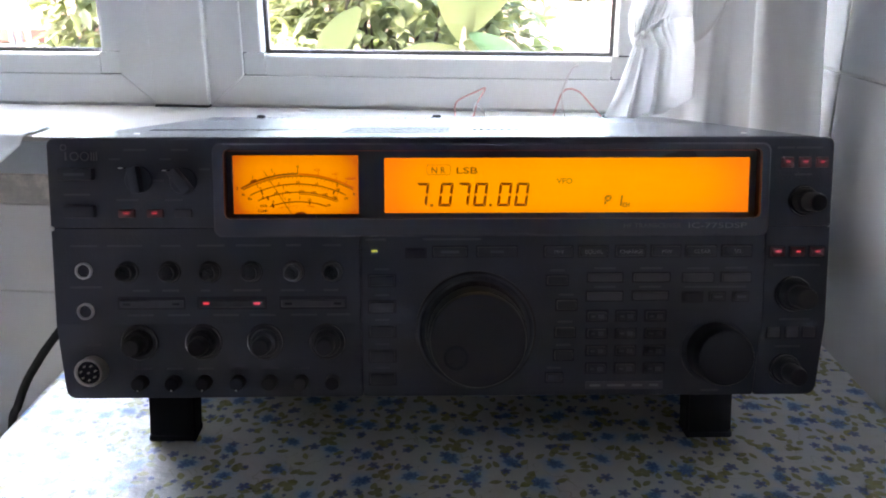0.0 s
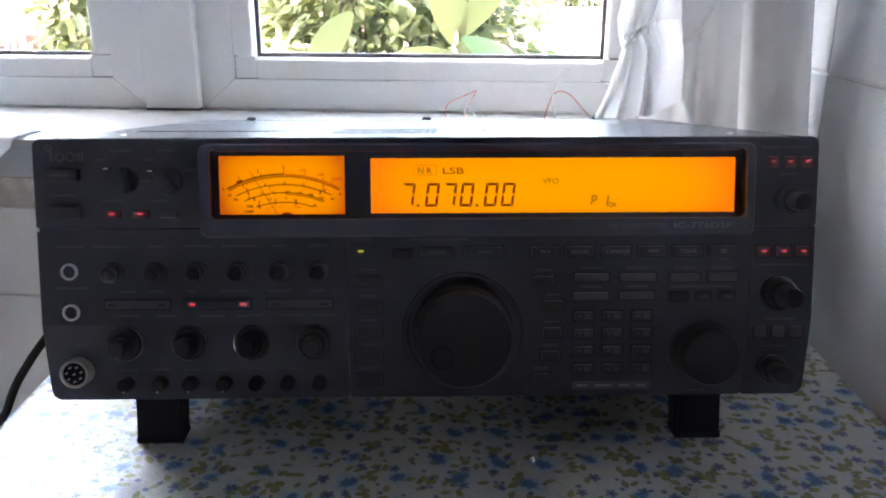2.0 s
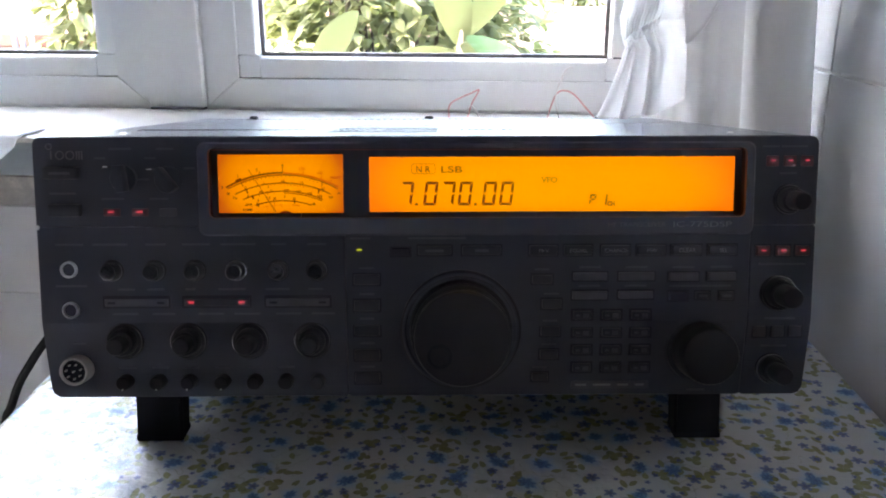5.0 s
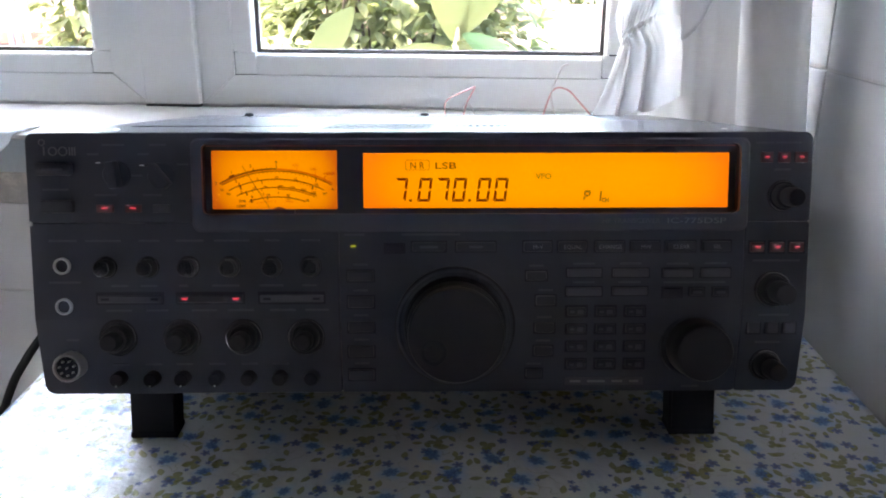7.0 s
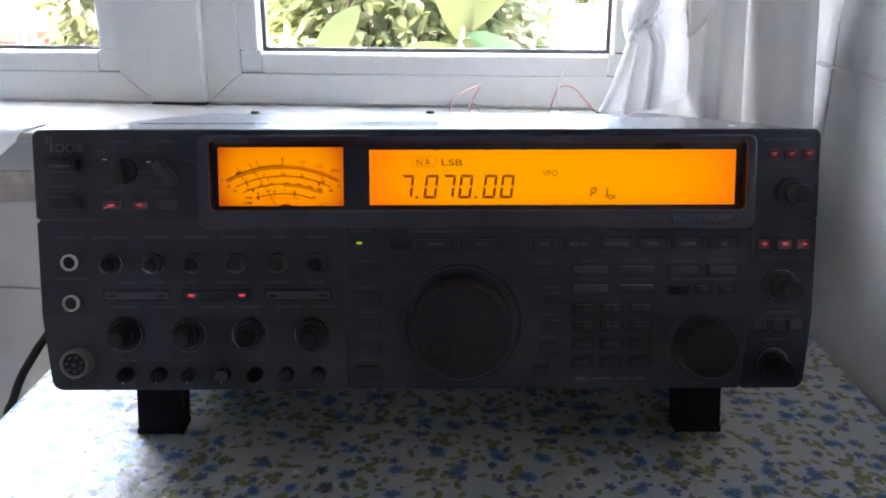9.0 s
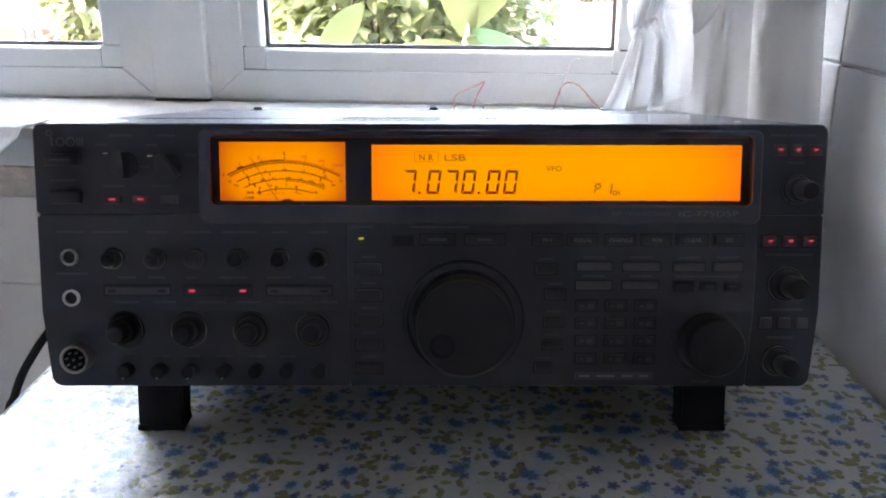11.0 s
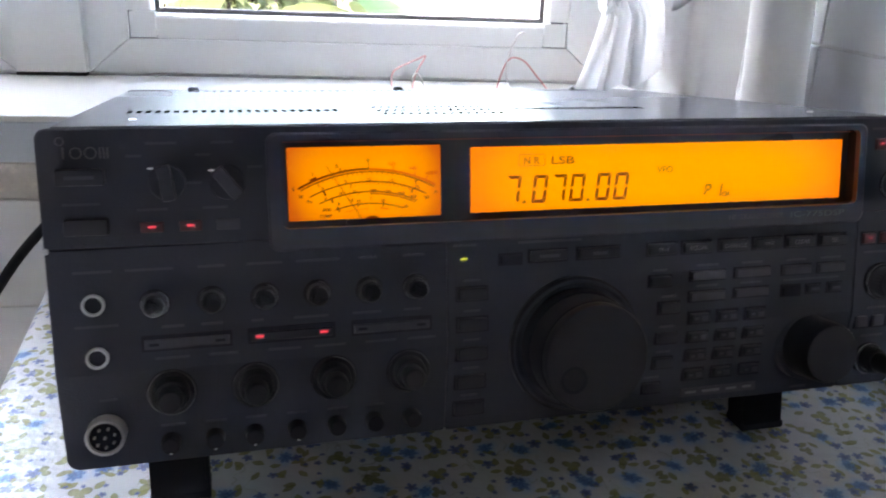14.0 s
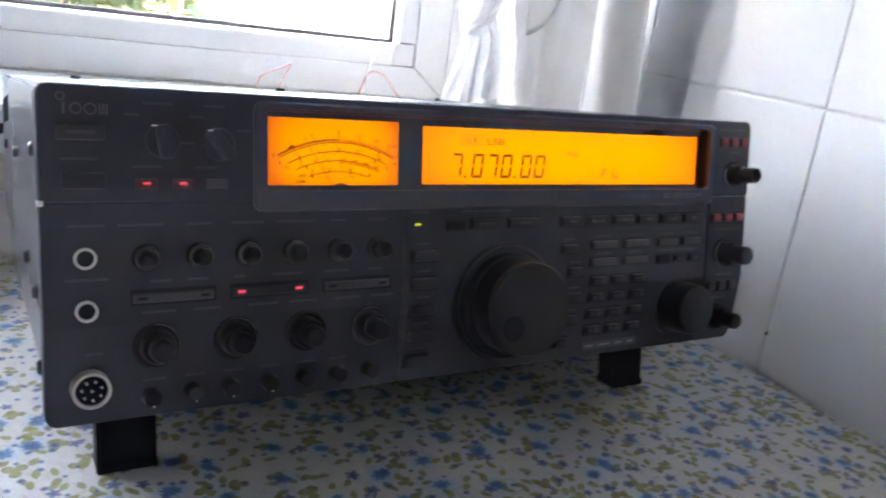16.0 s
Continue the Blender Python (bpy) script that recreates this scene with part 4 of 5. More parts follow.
arcs("swr_scale", "dial_ink", [(0.0548 - 0.0005, -24, 24, 0.00030), (0.0533, 1, 23.5, 0.00024)], [(0.0525, -18, 0.0024, 0.0008), (0.0528, -9, 0.0022, 0.0003), (0.0528, 1, 0.0022, 0.0003), (0.0530, -14, 0.0014, 0.0002), (0.0530, -5, 0.0014, 0.0002)],
     [("SWR", 0.0505, -22.0, 0.0013), ("1", 0.0513, -15.5, 0.0013), ("1.5", 0.0513, -9, 0.0013), ("3", 0.0513, 1, 0.0013)])
arcs("compression_scale", "dial_ink", [(0.0490, -18.5, 18.5, 0.00030)], [(0.0477, -16.5, 0.0024, 0.0008), (0.0477, -6, 0.0024, 0.0004), (0.0477, 7.5, 0.0024, 0.0005)],
     [("COMP", 0.0482, -24.0, 0.0013), ("0", 0.0510, -15.5, 0.0013), ("10", 0.0505, -5.5, 0.0013), ("20", 0.0505, 7, 0.0013), ("dB", 0.0500, 19.5, 0.0013)])
bm = bmesh.new()
for k in range(4):
    tick(0.0455, -11 + 5 * k, 0.0012, 0.0002, bm)
arc(0.0468, -14, 0, 0.0002, bm)
arc(0.0470, 6, 11, 0.0005, bm)
part("voltage_scale", bm, "dial_red", meter, smooth=0)
bm = bmesh.new()
a, b = Vector((-0.0836, 0.0054, 0.1025)), Vector((-0.0984, 0.0054, 0.1262))
side = (b - a).cross(Vector((0, 1, 0))).normalized() * 0.00019
bm.faces.new([bm.verts.new(p) for p in (a - side, a + side, b + side, b - side)])
part("needle", bm, "dial_ink", meter, "thin dark meter needle", smooth=0)
part("needle_hub", lathe([(0.0055, 0.0), (0.0055, 0.0006)], (-0.0785, 0.0062, 0.0980), 28), "dial_ink", meter)
part("hub_cover", box(*mm(-90, -70), 0.0052, 0.0075, *mm(98.5, 102.3)), "mask", meter, smooth=0)

# the liquid crystal display
lcd = part("display_panel", box(*mm(-32.2, 169.9), 0.0062, 0.0070, *mm(102.7, 132.9), 0.0003), "amber", radio, "amber backlit frequency display")
SEGMENTS = {"0": "abcdef", "7": "abc", "1": "bc", "P": "abefg"}


def digit(char, x, z, w, h, bm, t=0.0011, lean=0.115):
    """A leaning seven-segment figure of bevelled bars."""
    g = 0.00022
    bars = {
        "a": ((0, h), (w, h), (w - t, h - t), (t, h - t)),
        "d": ((0, 0), (t, t), (w - t, t), (w, 0)),
        "b": ((w, h - g), (w, h / 2 + g), (w - t, h / 2 + t * 0.6), (w - t, h - t - g)),
        "c": ((w, g), (w - t, t + g), (w - t, h / 2 - t * 0.6), (w, h / 2 - g)),
        "f": ((0, h - g), (t, h - t - g), (t, h / 2 + t * 0.6), (0, h / 2 + g)),
        "e": ((0, g), (0, h / 2 - g), (t, h / 2 - t * 0.6), (t, t + g)),
        "g": ((t * 0.4, h / 2), (t, h / 2 + t / 2), (w - t, h / 2 + t / 2), (w - t * 0.4, h / 2), (w - t, h / 2 - t / 2), (t, h / 2 - t / 2)),
    }
    for key in SEGMENTS.get(char, char):
        cx, cz = sum(p[0] for p in bars[key]) / len(bars[key]), sum(p[1] for p in bars[key]) / len(bars[key])
        bm.faces.new([bm.verts.new((x + (px * 0.96 + cx * 0.04) + lean * pz, LAYER, z + pz * 0.97 + cz * 0.03)) for px, pz in bars[key]])


for char, x in (("7", -16.1), ("0", -2.7), ("7", 6.9), ("0", 16.4), ("0", 29.8), ("0", 39.3)):
    for key_ in SEGMENTS[char]:
        bm = bmesh.new()
        digit(key_, x / 1000, 0.1062, 0.0071, 0.0131, bm, 0.00150, 0.130)
        part("segment", bm, "lcd_ink", lcd, smooth=0)
for x in (-7.0, 25.6):
    part("point", bar(x / 1000, (x + 1.5) / 1000, 0.1062, 0.1075, LAYER, None, 0.0001), "lcd_ink", lcd, smooth=0)
bm = bmesh.new()
digit("P", 0.0893, 0.1064, 0.0036, 0.0058, bm, 0.00105)
bm.faces.new([bm.verts.new((0.0982 + dx + 0.115 * dz, LAYER, 0.1062 + dz)) for dx, dz in ((0, 0.0001), (0.0009, 0), (0.0009, 0.0060), (0, 0.0058))])
letters("CH", 0.0996, 0.1058, 0.0023, LAYER, width=0.0040, bm=bm, bold=0.00016)
part("channel_digits", bm, "lcd_ink", lcd, smooth=0)
bm = bmesh.new()
letters("N R", -0.0063, 0.1245, 0.0034, LAYER, width=0.0078, bm=bm, bold=0.00006)
slab(round_rect(*mm(-9.0, 4.3, 123.6, 129.2), 0.0012, 3), LAYER - 0.0001, LAYER, round_rect(*mm(-8.75, 4.05, 123.85, 128.95), 0.0010, 3), bm=bm)
letters("LSB", 0.0075, 0.1243, 0.0035, LAYER, width=0.0116, bm=bm, bold=0.00004)
part("mode_words", bm, "lcd_ink", lcd, smooth=0)
part("vfo_word", letters("VFO", 0.0628, 0.1187, 0.0030, LAYER, width=0.0088, bold=0.00006), "lcd_ink", lcd, smooth=0)

# printing on the frame and the maker's mark
part("model_words", letters("HF TRANSCEIVER", 0.0986, 0.0948, 0.0026, -0.0024, width=0.0315), "ink_print", bezel, smooth=0)
part("model_words", letters("IC-775DSP", 0.1342, 0.0946, 0.0030, -0.0024, width=0.0320), "ink", bezel, smooth=0)
bm2 = bmesh.new()
for cu_, cw_, ro, ri in ((-0.2042, 0.1388, 0.0018, 0.0013), (-0.1985, 0.1341, 0.0024, 0.0018), (-0.1930, 0.1341, 0.0025, 0.0019)):
    ring_o = [(cu_ + ro * math.cos(2 * math.pi * i / 20), cw_ + ro * math.sin(2 * math.pi * i / 20)) for i in range(20)]
    ring_i = [(cu_ + ri * math.cos(2 * math.pi * i / 20), cw_ + ri * math.sin(2 * math.pi * i / 20)) for i in range(20)]
    slab(ring_o, -0.0003, 0.0001, ring_i, bm=bm2)
bar(-0.2036, -0.2027, 0.1318, 0.1366, 0.0001, bm2)
for k in range(3):
    bar(-0.1898 + k * 0.0014, -0.1890 + k * 0.0014, 0.1318, 0.1364, 0.0001, bm2)
part("maker_mark", bm2, "ink_print", radio, "grey mark of plain rings and bars", smooth=0)


# keys and buttons
def key(u0, w0, u1, w1, out=0.0022, material="button", mark=None, bevel=0.0006, lamp=None, word="", well=0.9):
    """A push key in its well; mark: a printed bar of that share of the width; lamp: where a lit bar sits."""
    u0, w0, u1, w1 = mm(u0, w0, u1, w1)
    e = well / 1000
    b = part("button", box(u0, u1, -out, 0.004, w0, w1, bevel, 2), material, radio)
    part("well", slab([(u0 - e, w0 - e), (u1 + e, w0 - e), (u1 + e, w1 + e), (u0 - e, w1 + e)], 0.0001, 0.003, [(u0 - 0.0001, w0 - 0.0001), (u1 + 0.0001, w0 - 0.0001), (u1 + 0.0001, w1 + 0.0001), (u0 - 0.0001, w1 + 0.0001)]), "well", b, smooth=0)
    cu_, cw_ = (u0 + u1) / 2, (w0 + w1) / 2
    settle(b, cu_, cw_)
    if mark:
        half = (u1 - u0) * mark / 2
        part("marking", bar(cu_ - half, cu_ + half, cw_ - 0.0007, cw_ + 0.0007, -out), "ink_dim", b, smooth=0)
    if word:
        part("marking", letters(word, cu_, cw_ - 0.0011, 0.0022, -out - 0.0001, align="CENTER"), "ink", b, smooth=0)
    if lamp:
        part("lamp", box(cu_ - lamp / 2000, cu_ + lamp / 2000, -out - 0.0003, -out + 0.0005, cw_ - 0.0002, cw_ + 0.0007, 0.0002), "red_led", b, "glowing red lamp")
    return b


def caption(u, w, width, material="ink_dim", tall=1.1):
    ob = part("caption", bar((u - width / 2) / 1000, (u + width / 2) / 1000, (w - tall / 2) / 1000, (w + tall / 2) / 1000, 0.0006 if w < 95 else 0.0), material, radio, smooth=0)
    settle(ob, u / 1000, w / 1000)


key(-206.5, 121.2, -188.0, 127.8, 0.0045, mark=0.6, bevel=0.0012)
key(-205.0, 101.0, -188.0, 107.8, 0.0035, bevel=0.0012)
key(-176.0, 101.0, -167.0, 105.4, 0.0016, "glow_key", lamp=3.2)
key(-160.6, 101.0, -151.8, 105.4, 0.0016, "glow_key", lamp=3.2)
key(-145.8, 101.0, -136.4, 105.4, 0.0016, "key_grey", mark=0.4)
for u0, u1, lamps in ((-178, -143, ()), (-134.5, -98.5, (-130.4, -102.6)), (-89.3, -54.3, ())):
    slotp = part("lamp_window", box(*mm(u0, u1), -0.0006, 0.003, *mm(51.2, 55.4), 0.0005), "key_grey" if not lamps else "button", radio, "long narrow indicator window")
    part("well", slab([(u0 / 1000 - 0.001, 0.0502), (u1 / 1000 + 0.001, 0.0502), (u1 / 1000 + 0.001, 0.0572), (u0 / 1000 - 0.001, 0.0572)], 0.0001, 0.003, [(u0 / 1000, 0.0512), (u1 / 1000, 0.0512), (u1 / 1000, 0.0554), (u0 / 1000, 0.0554)]), "well", slotp, smooth=0)
    for lu in lamps:
        part("lamp", box((lu - 1.6) / 1000, (lu + 1.6) / 1000, -0.0010, 0.0, 0.0529, 0.0541, 0.0002), "red_led", slotp, "glowing red lamp")
    if not lamps:
        for e in (u0 + 4, u1 - 4):
            part("marking", bar((e - 2) / 1000, (e + 2) / 1000, 0.0527, 0.0539, -0.0006), "well", slotp, smooth=0)
part("lamp", box(*mm(-39.1, -36.3), -0.0006, 0.001, *mm(81.75, 82.65), 0.0002), "green_led", radio, "small yellow-green lamp")
for w0, w1 in ((63, 68.6), (48.3, 54.2), (34.4, 40.4), (20.4, 26.6), (7.3, 13.2)):
    key(-40.8, w0, -26.8, w1, 0.0022, bevel=0.0012)
    caption(-33.8, w1 + 3.4, 8)
key(-20, 79, -10, 83, 0.0012, "well")
key(-5.3, 79.4, 12.8, 84.2, 0.0020, mark=0.55)
key(19, 79.4, 40.1, 84.2, 0.0020, mark=0.35)
for u0, w0, u1, w1 in ((57.5, 63.2, 68.6, 68.0), (63.0, 49.2, 73.6, 54.4), (62.5, 33.8, 73.0, 39.2), (62.1, 20.8, 72.2, 26.0), (57.7, 8.1, 66.6, 12.9)):
    key(u0, w0, u1, w1, 0.0020, bevel=0.0011)
    caption((u0 + u1) / 2, w1 + 3.0, 8)
for (u0, u1), word in zip(((55.9, 71.0), (75.0, 90.2), (95.4, 111.0), (115.1, 130.6), (134.2, 150.4), (154.3, 170.0)), ("M\u25b8V", "EQUAL", "CHANGE", "MW", "CLEAR", "SEL")):
    key(u0, 79.0, u1, 84.4, 0.0022, "button", word=word, bevel=0.0011)
for u0, w0, u1, w1 in ((80.2, 65.0, 98.8, 69.2), (105.4, 65.0, 125.0, 69.2), (133.1, 64.7, 149.4, 69.0), (154.5, 64.7, 170.2, 69.2), (79.8, 54.4, 99.0, 58.8), (105.4, 54.8, 124.4, 58.8)):
    key(u0, w0, u1, w1, 0.0016, "key_grey", bevel=0.0006)
    caption((u0 + u1) / 2, w1 + 2.9, 12)
key(133.4, 53.6, 143.6, 58.4, 0.0016, "well")
key(148.3, 54.3, 156.0, 58.2, 0.0016, mark=0.6)
key(161.3, 54.0, 169.2, 58.4, 0.0016, mark=0.6)
for c, u0 in enumerate((80.4, 96.6, 112.9)):
    for r, w0 in enumerate((43.2, 33.5, 23.6, 13.5)):
        b = key(u0, w0, u0 + 10.2, w0 + 4.6, 0.0022, "button", bevel=0.0009, well=1.2)
        part("marking", bar((u0 + 5.4) / 1000, (u0 + 8.6) / 1000, (w0 + 1.1) / 1000, (w0 + 3.5) / 1000, -0.0022), "ink_dim", b, smooth=0)
        part("marking", bar((u0 + 1.4) / 1000, (u0 + 3.6) / 1000, (w0 + 1.8) / 1000, (w0 + 2.9) / 1000, -0.0022), "ink_dim", b, smooth=0)
strip = settle(part("legend_strip", box(*mm(79.6, 123.8), 0.0002, 0.002, *mm(3.5, 8.0)), "key_grey", radio, "grey strip with worn print", smooth=0), 0.1017, 0.0058)
for u0, u1 in ((82, 88), (92, 102), (106, 112), (116, 121)):
    part("marking", bar(u0 / 1000, u1 / 1000, 0.0052, 0.0064, 0.0002), "ink", strip, smooth=0)
for u in (188.0, 197.5, 206.9):
    key(u - 3.4, 127.3, u + 3.4, 133.2, 0.0014, "glow_key", lamp=2.3, bevel=0.0008)
for u in (184.7, 195.8, 206.7):
    key(u - 3.8, 78.3, u + 3.8, 83.8, 0.0014, "glow_key", lamp=2.5, bevel=0.0008)
for u in (184.6, 194.9, 204.6):
    key(u - 3.3, 32.9, u + 3.3, 38.9, 0.0012, "key_grey", bevel=0.0008)
for u, w, width in ((-196, 85.5, 15), (-174, 85.5, 19), (-149, 85.5, 11), (-127, 85.5, 15), (-104, 85.5, 19), (-82, 85.5, 8), (-61, 85.5, 10), (-196, 62.6, 17), (-166, 60.6, 9), (-150, 60.6, 9), (-131, 60.6, 5), (-108, 60.6, 15),
                    (-83, 60.6, 13), (-62, 60.6, 8), (-167, 46.9, 14), (-146, 46.9, 12), (-120, 46.9, 14), (-100, 46.9, 14), (-77, 46.9, 14), (-58, 46.9, 13), (-193, 30.5, 7),
                    (-166, 137.5, 12), (-142, 137.5, 9), (-177, 132.5, 6), (-150, 132.5, 6), (-129, 127.0, 6), (-154, 121, 6), (-198, 113.5, 14), (-171, 110.5, 12), (-146, 110.5, 10), (-37, 88.5, 11), (5, 88.5, 32),
                    (187, 138.2, 9), (200, 138.2, 14), (197, 123.6, 9), (196, 73.5, 26), (196, 43.0, 17), (193, 27.5, 14), (-167, 16.6, 10), (-149, 16.6, 9), (-132, 16.6, 9), (-114, 16.6, 9), (-96, 16.6, 9), (-79, 16.6, 9), (151, 61.5, 34), (150, 2.6, 10)):
    caption(u, w, width)


# knobs
def knob(name, u, w, skirt, cap, out, label="", ridges=0, n=48):
    """A skirt turned into the panel and a cap with ribs; radii and reach in millimetres."""
    u, w, skirt, cap, out = mm(u, w, skirt, cap, out)
    base = part(name, lathe([(skirt, -0.002), (skirt, 0.0012), (skirt * 0.94, 0.0022), (skirt * 0.90, 0.0024)], (u, 0.0006, w), n), "knob", radio, label)
    settle(base, u, w)
    top_ = [(cap * 1.04, 0.0016), (cap * 1.02, out * 0.45), (cap, out - 0.0014), (cap * 0.93, out - 0.0003), (cap * 0.86, out)]
    part("cap", lathe(top_, (u, 0.0006, w), n, ridges=ridges, depth=0.00035 if ridges else 0), "knob", base)
    part("rim", lathe([(skirt + 0.0001, 0.0010), (skirt + 0.0002, 0.0017), (skirt - 0.0002, 0.0024), (skirt - 0.0007, 0.0026), (skirt - 0.0009, 0.0018)], (u, 0.0005, w), n), "rim", base, "thin polished edge")
    return base


for u in (-172.5, -149.5, -127.5, -104.9, -82.0, -60.8):
    base = knob("small_knob", u, 71.2, 5.9, 4.6, 9.0, ridges=1)
    part("cap_edge", lathe([(0.0045, 0.0076), (0.0046, 0.0081), (0.0044, 0.0087), (0.0040, 0.0089)], (u / 1000, 0.0005, 0.0712), 40), "rim", base, "polished edge of the cap")
for u in (-167.5, -132.5, -98.4, -64.1):
    base = knob("dual_knob", u, 32.0, 10.2, 7.4, 9.0, ridges=1, n=56)
    uu, ww = u / 1000, 0.0320
    part("inner_cap", lathe([(0.0052, 0.008), (0.0051, 0.0150), (0.0046, 0.0165), (0.0042, 0.0168)], (uu, 0.0006, ww), 40, ridges=1, depth=0.0003), "knob", base)
for i, u in enumerate((-167.8, -149.4, -132.6, -114.0, -96.3, -79.0, -61.4)):
    base = part("trim_knob", lathe([(0.0042, -0.002), (0.0041, 0.0030), (0.0038, 0.0068), (0.0034, 0.0072)], (u / 1000, 0.0006, 0.0092), 28), "knob", radio)
    settle(base, u / 1000, 0.0092)
    if i < 4:
        part("pointer", box(u / 1000 - 0.0005, u / 1000 + 0.0005, -0.0069, -0.0060, 0.0056, 0.0064, 0.0002), "ink_white", base, "white tick", smooth=0)


def selector(u, w, turn):
    """A rotary switch: a round skirt with a raised grip."""
    base = part("selector_knob", lathe([(0.0074, -0.002), (0.0073, 0.0012), (0.0069, 0.0018)], (u, 0.0, w), 40), "panel", radio)
    m = Matrix.Translation((u, 0, w)) @ Matrix.Rotation(radians(turn), 4, "Y")
    grip = box(-0.0026, 0.0026, -0.0095, -0.001, -0.0072, 0.0072, 0.0010, 2)
    bmesh.ops.transform(grip, matrix=m, verts=grip.verts)
    part("grip", grip, "panel", base)


selector(-0.1645, 0.1215, -8)
selector(-0.1405, 0.1208, -38)
for u, w in ((-169.8, 127.9), (-146.8, 126.6)):
    part("index", box((u - 1.1) / 1000, (u + 1.1) / 1000, -0.0122, -0.0113, (w - 0.3) / 1000, (w + 0.3) / 1000), "mark", radio, "white index mark", smooth=0)
    part("index_stem", box((u - 0.5) / 1000, (u + 0.5) / 1000, -0.0114, -0.0040, (w - 0.4) / 1000, (w + 0.3) / 1000), "knob", radio, smooth=0)

# the main dial
dial = part("tuning_dial", lathe([(0.0335, -0.002), (0.0335, 0.0018), (0.0318, 0.0030), (0.0300, 0.0030), (0.0296, 0.0020)], (0.0180, 0.0006, 0.0375), 96), "knob", radio, "large black tuning dial")
part("rim", lathe([(0.0325, 0.0022), (0.0319, 0.0031), (0.0308, 0.0033), (0.0302, 0.0028)], (0.0180, 0.0005, 0.0375), 96), "panel", dial)
part("rubber_grip", lathe([(0.0285, 0.001), (0.0282, 0.006), (0.0275, 0.0085), (0.0268, 0.009), (0.0266, 0.020), (0.0262, 0.0225)], (0.0180, 0.0006, 0.0375), 96, ridges=1, depth=0.0004), "rubber", dial)
part("cap", lathe([(0.0258, 0.020), (0.0256, 0.0250), (0.0248, 0.0262), (0.0235, 0.0266)], (0.0180, 0.0006, 0.0375), 96), "knob", dial)
part("finger_dimple", lathe([(0.0068, 0.0262), (0.0066, 0.0269), (0.0056, 0.0269), (0.0050, 0.0266), (0.0030, 0.0266)], (0.0062, 0.0006, 0.0285), 40), "rubber", dial)
base = part("channel_dial", lathe([(0.0190, -0.002), (0.0188, 0.0022), (0.0178, 0.0030)], (0.1515, 0.0006, 0.0258), 64), "panel", radio, "round black secondary dial")
settle(base, 0.1515, 0.0258)
part("cap", lathe([(0.0165, 0.001), (0.0162, 0.012), (0.0158, 0.0190), (0.0150, 0.0205), (0.0135, 0.0208)], (0.1515, 0.0006, 0.0258), 72, ridges=1, depth=0.0004), "knob", base)

# knobs of the right column
for u, w, r in ((197.4, 109.3, 8.4), (194.0, 57.6, 10.0), (191.5, 15.0, 8.8)):
    b = knob("dual_knob", u, w, r, r * 0.78, 9.5, ridges=1, n=56)
    part("inner_cap", lathe([(r * 0.62 / 1000, 0.008), (r * 0.60 / 1000, 0.0185), (r * 0.55 / 1000, 0.0200), (r * 0.48 / 1000, 0.0203)], (u / 1000, 0.0006, w / 1000), 40, ridges=1, depth=0.0003), "knob", b)

# sockets
for w in (71.8, 49.3):
    jack = part("phone_jack", lathe([(0.0046, -0.002), (0.0046, 0.0016), (0.0042, 0.0020), (0.0035, 0.0020), (0.0034, 0.0004)], (-0.1966, 0.0006, w / 1000), 40), "ring", radio, "round socket with a pale metal ring")
    part("bore", lathe([(0.0034, 0.0), (0.0034, 0.0006)], (-0.1966, 0.0006, w / 1000), 32), "well", jack)
mic = part("microphone_socket", lathe([(0.0080, -0.002), (0.0080, 0.0080), (0.0076, 0.0087), (0.0066, 0.0087), (0.0064, 0.0055)], (-0.1936, 0.0006, 0.0166), 48), "chrome", radio, "nickel eight-pin microphone socket")
settle(mic, -0.1936, 0.0166)
part("insert", lathe([(0.0064, 0.002), (0.0064, 0.0072), (0.0060, 0.0074)], (-0.1936, 0.0006, 0.0166), 40), "rubber", mic)
for k in range(7):
    a = 2 * math.pi * k / 7 + 0.3
    part("pin", lathe([(0.0005, 0.006), (0.0005, 0.0092), (0.0003, 0.0096)], (-0.1936 + 0.0041 * math.cos(a), 0.0006, 0.0166 + 0.0041 * math.sin(a)), 10), "chrome", mic)
part("pin", lathe([(0.0005, 0.006), (0.0005, 0.0092), (0.0003, 0.0096)], (-0.1936, 0.0006, 0.0166), 10), "chrome", mic)

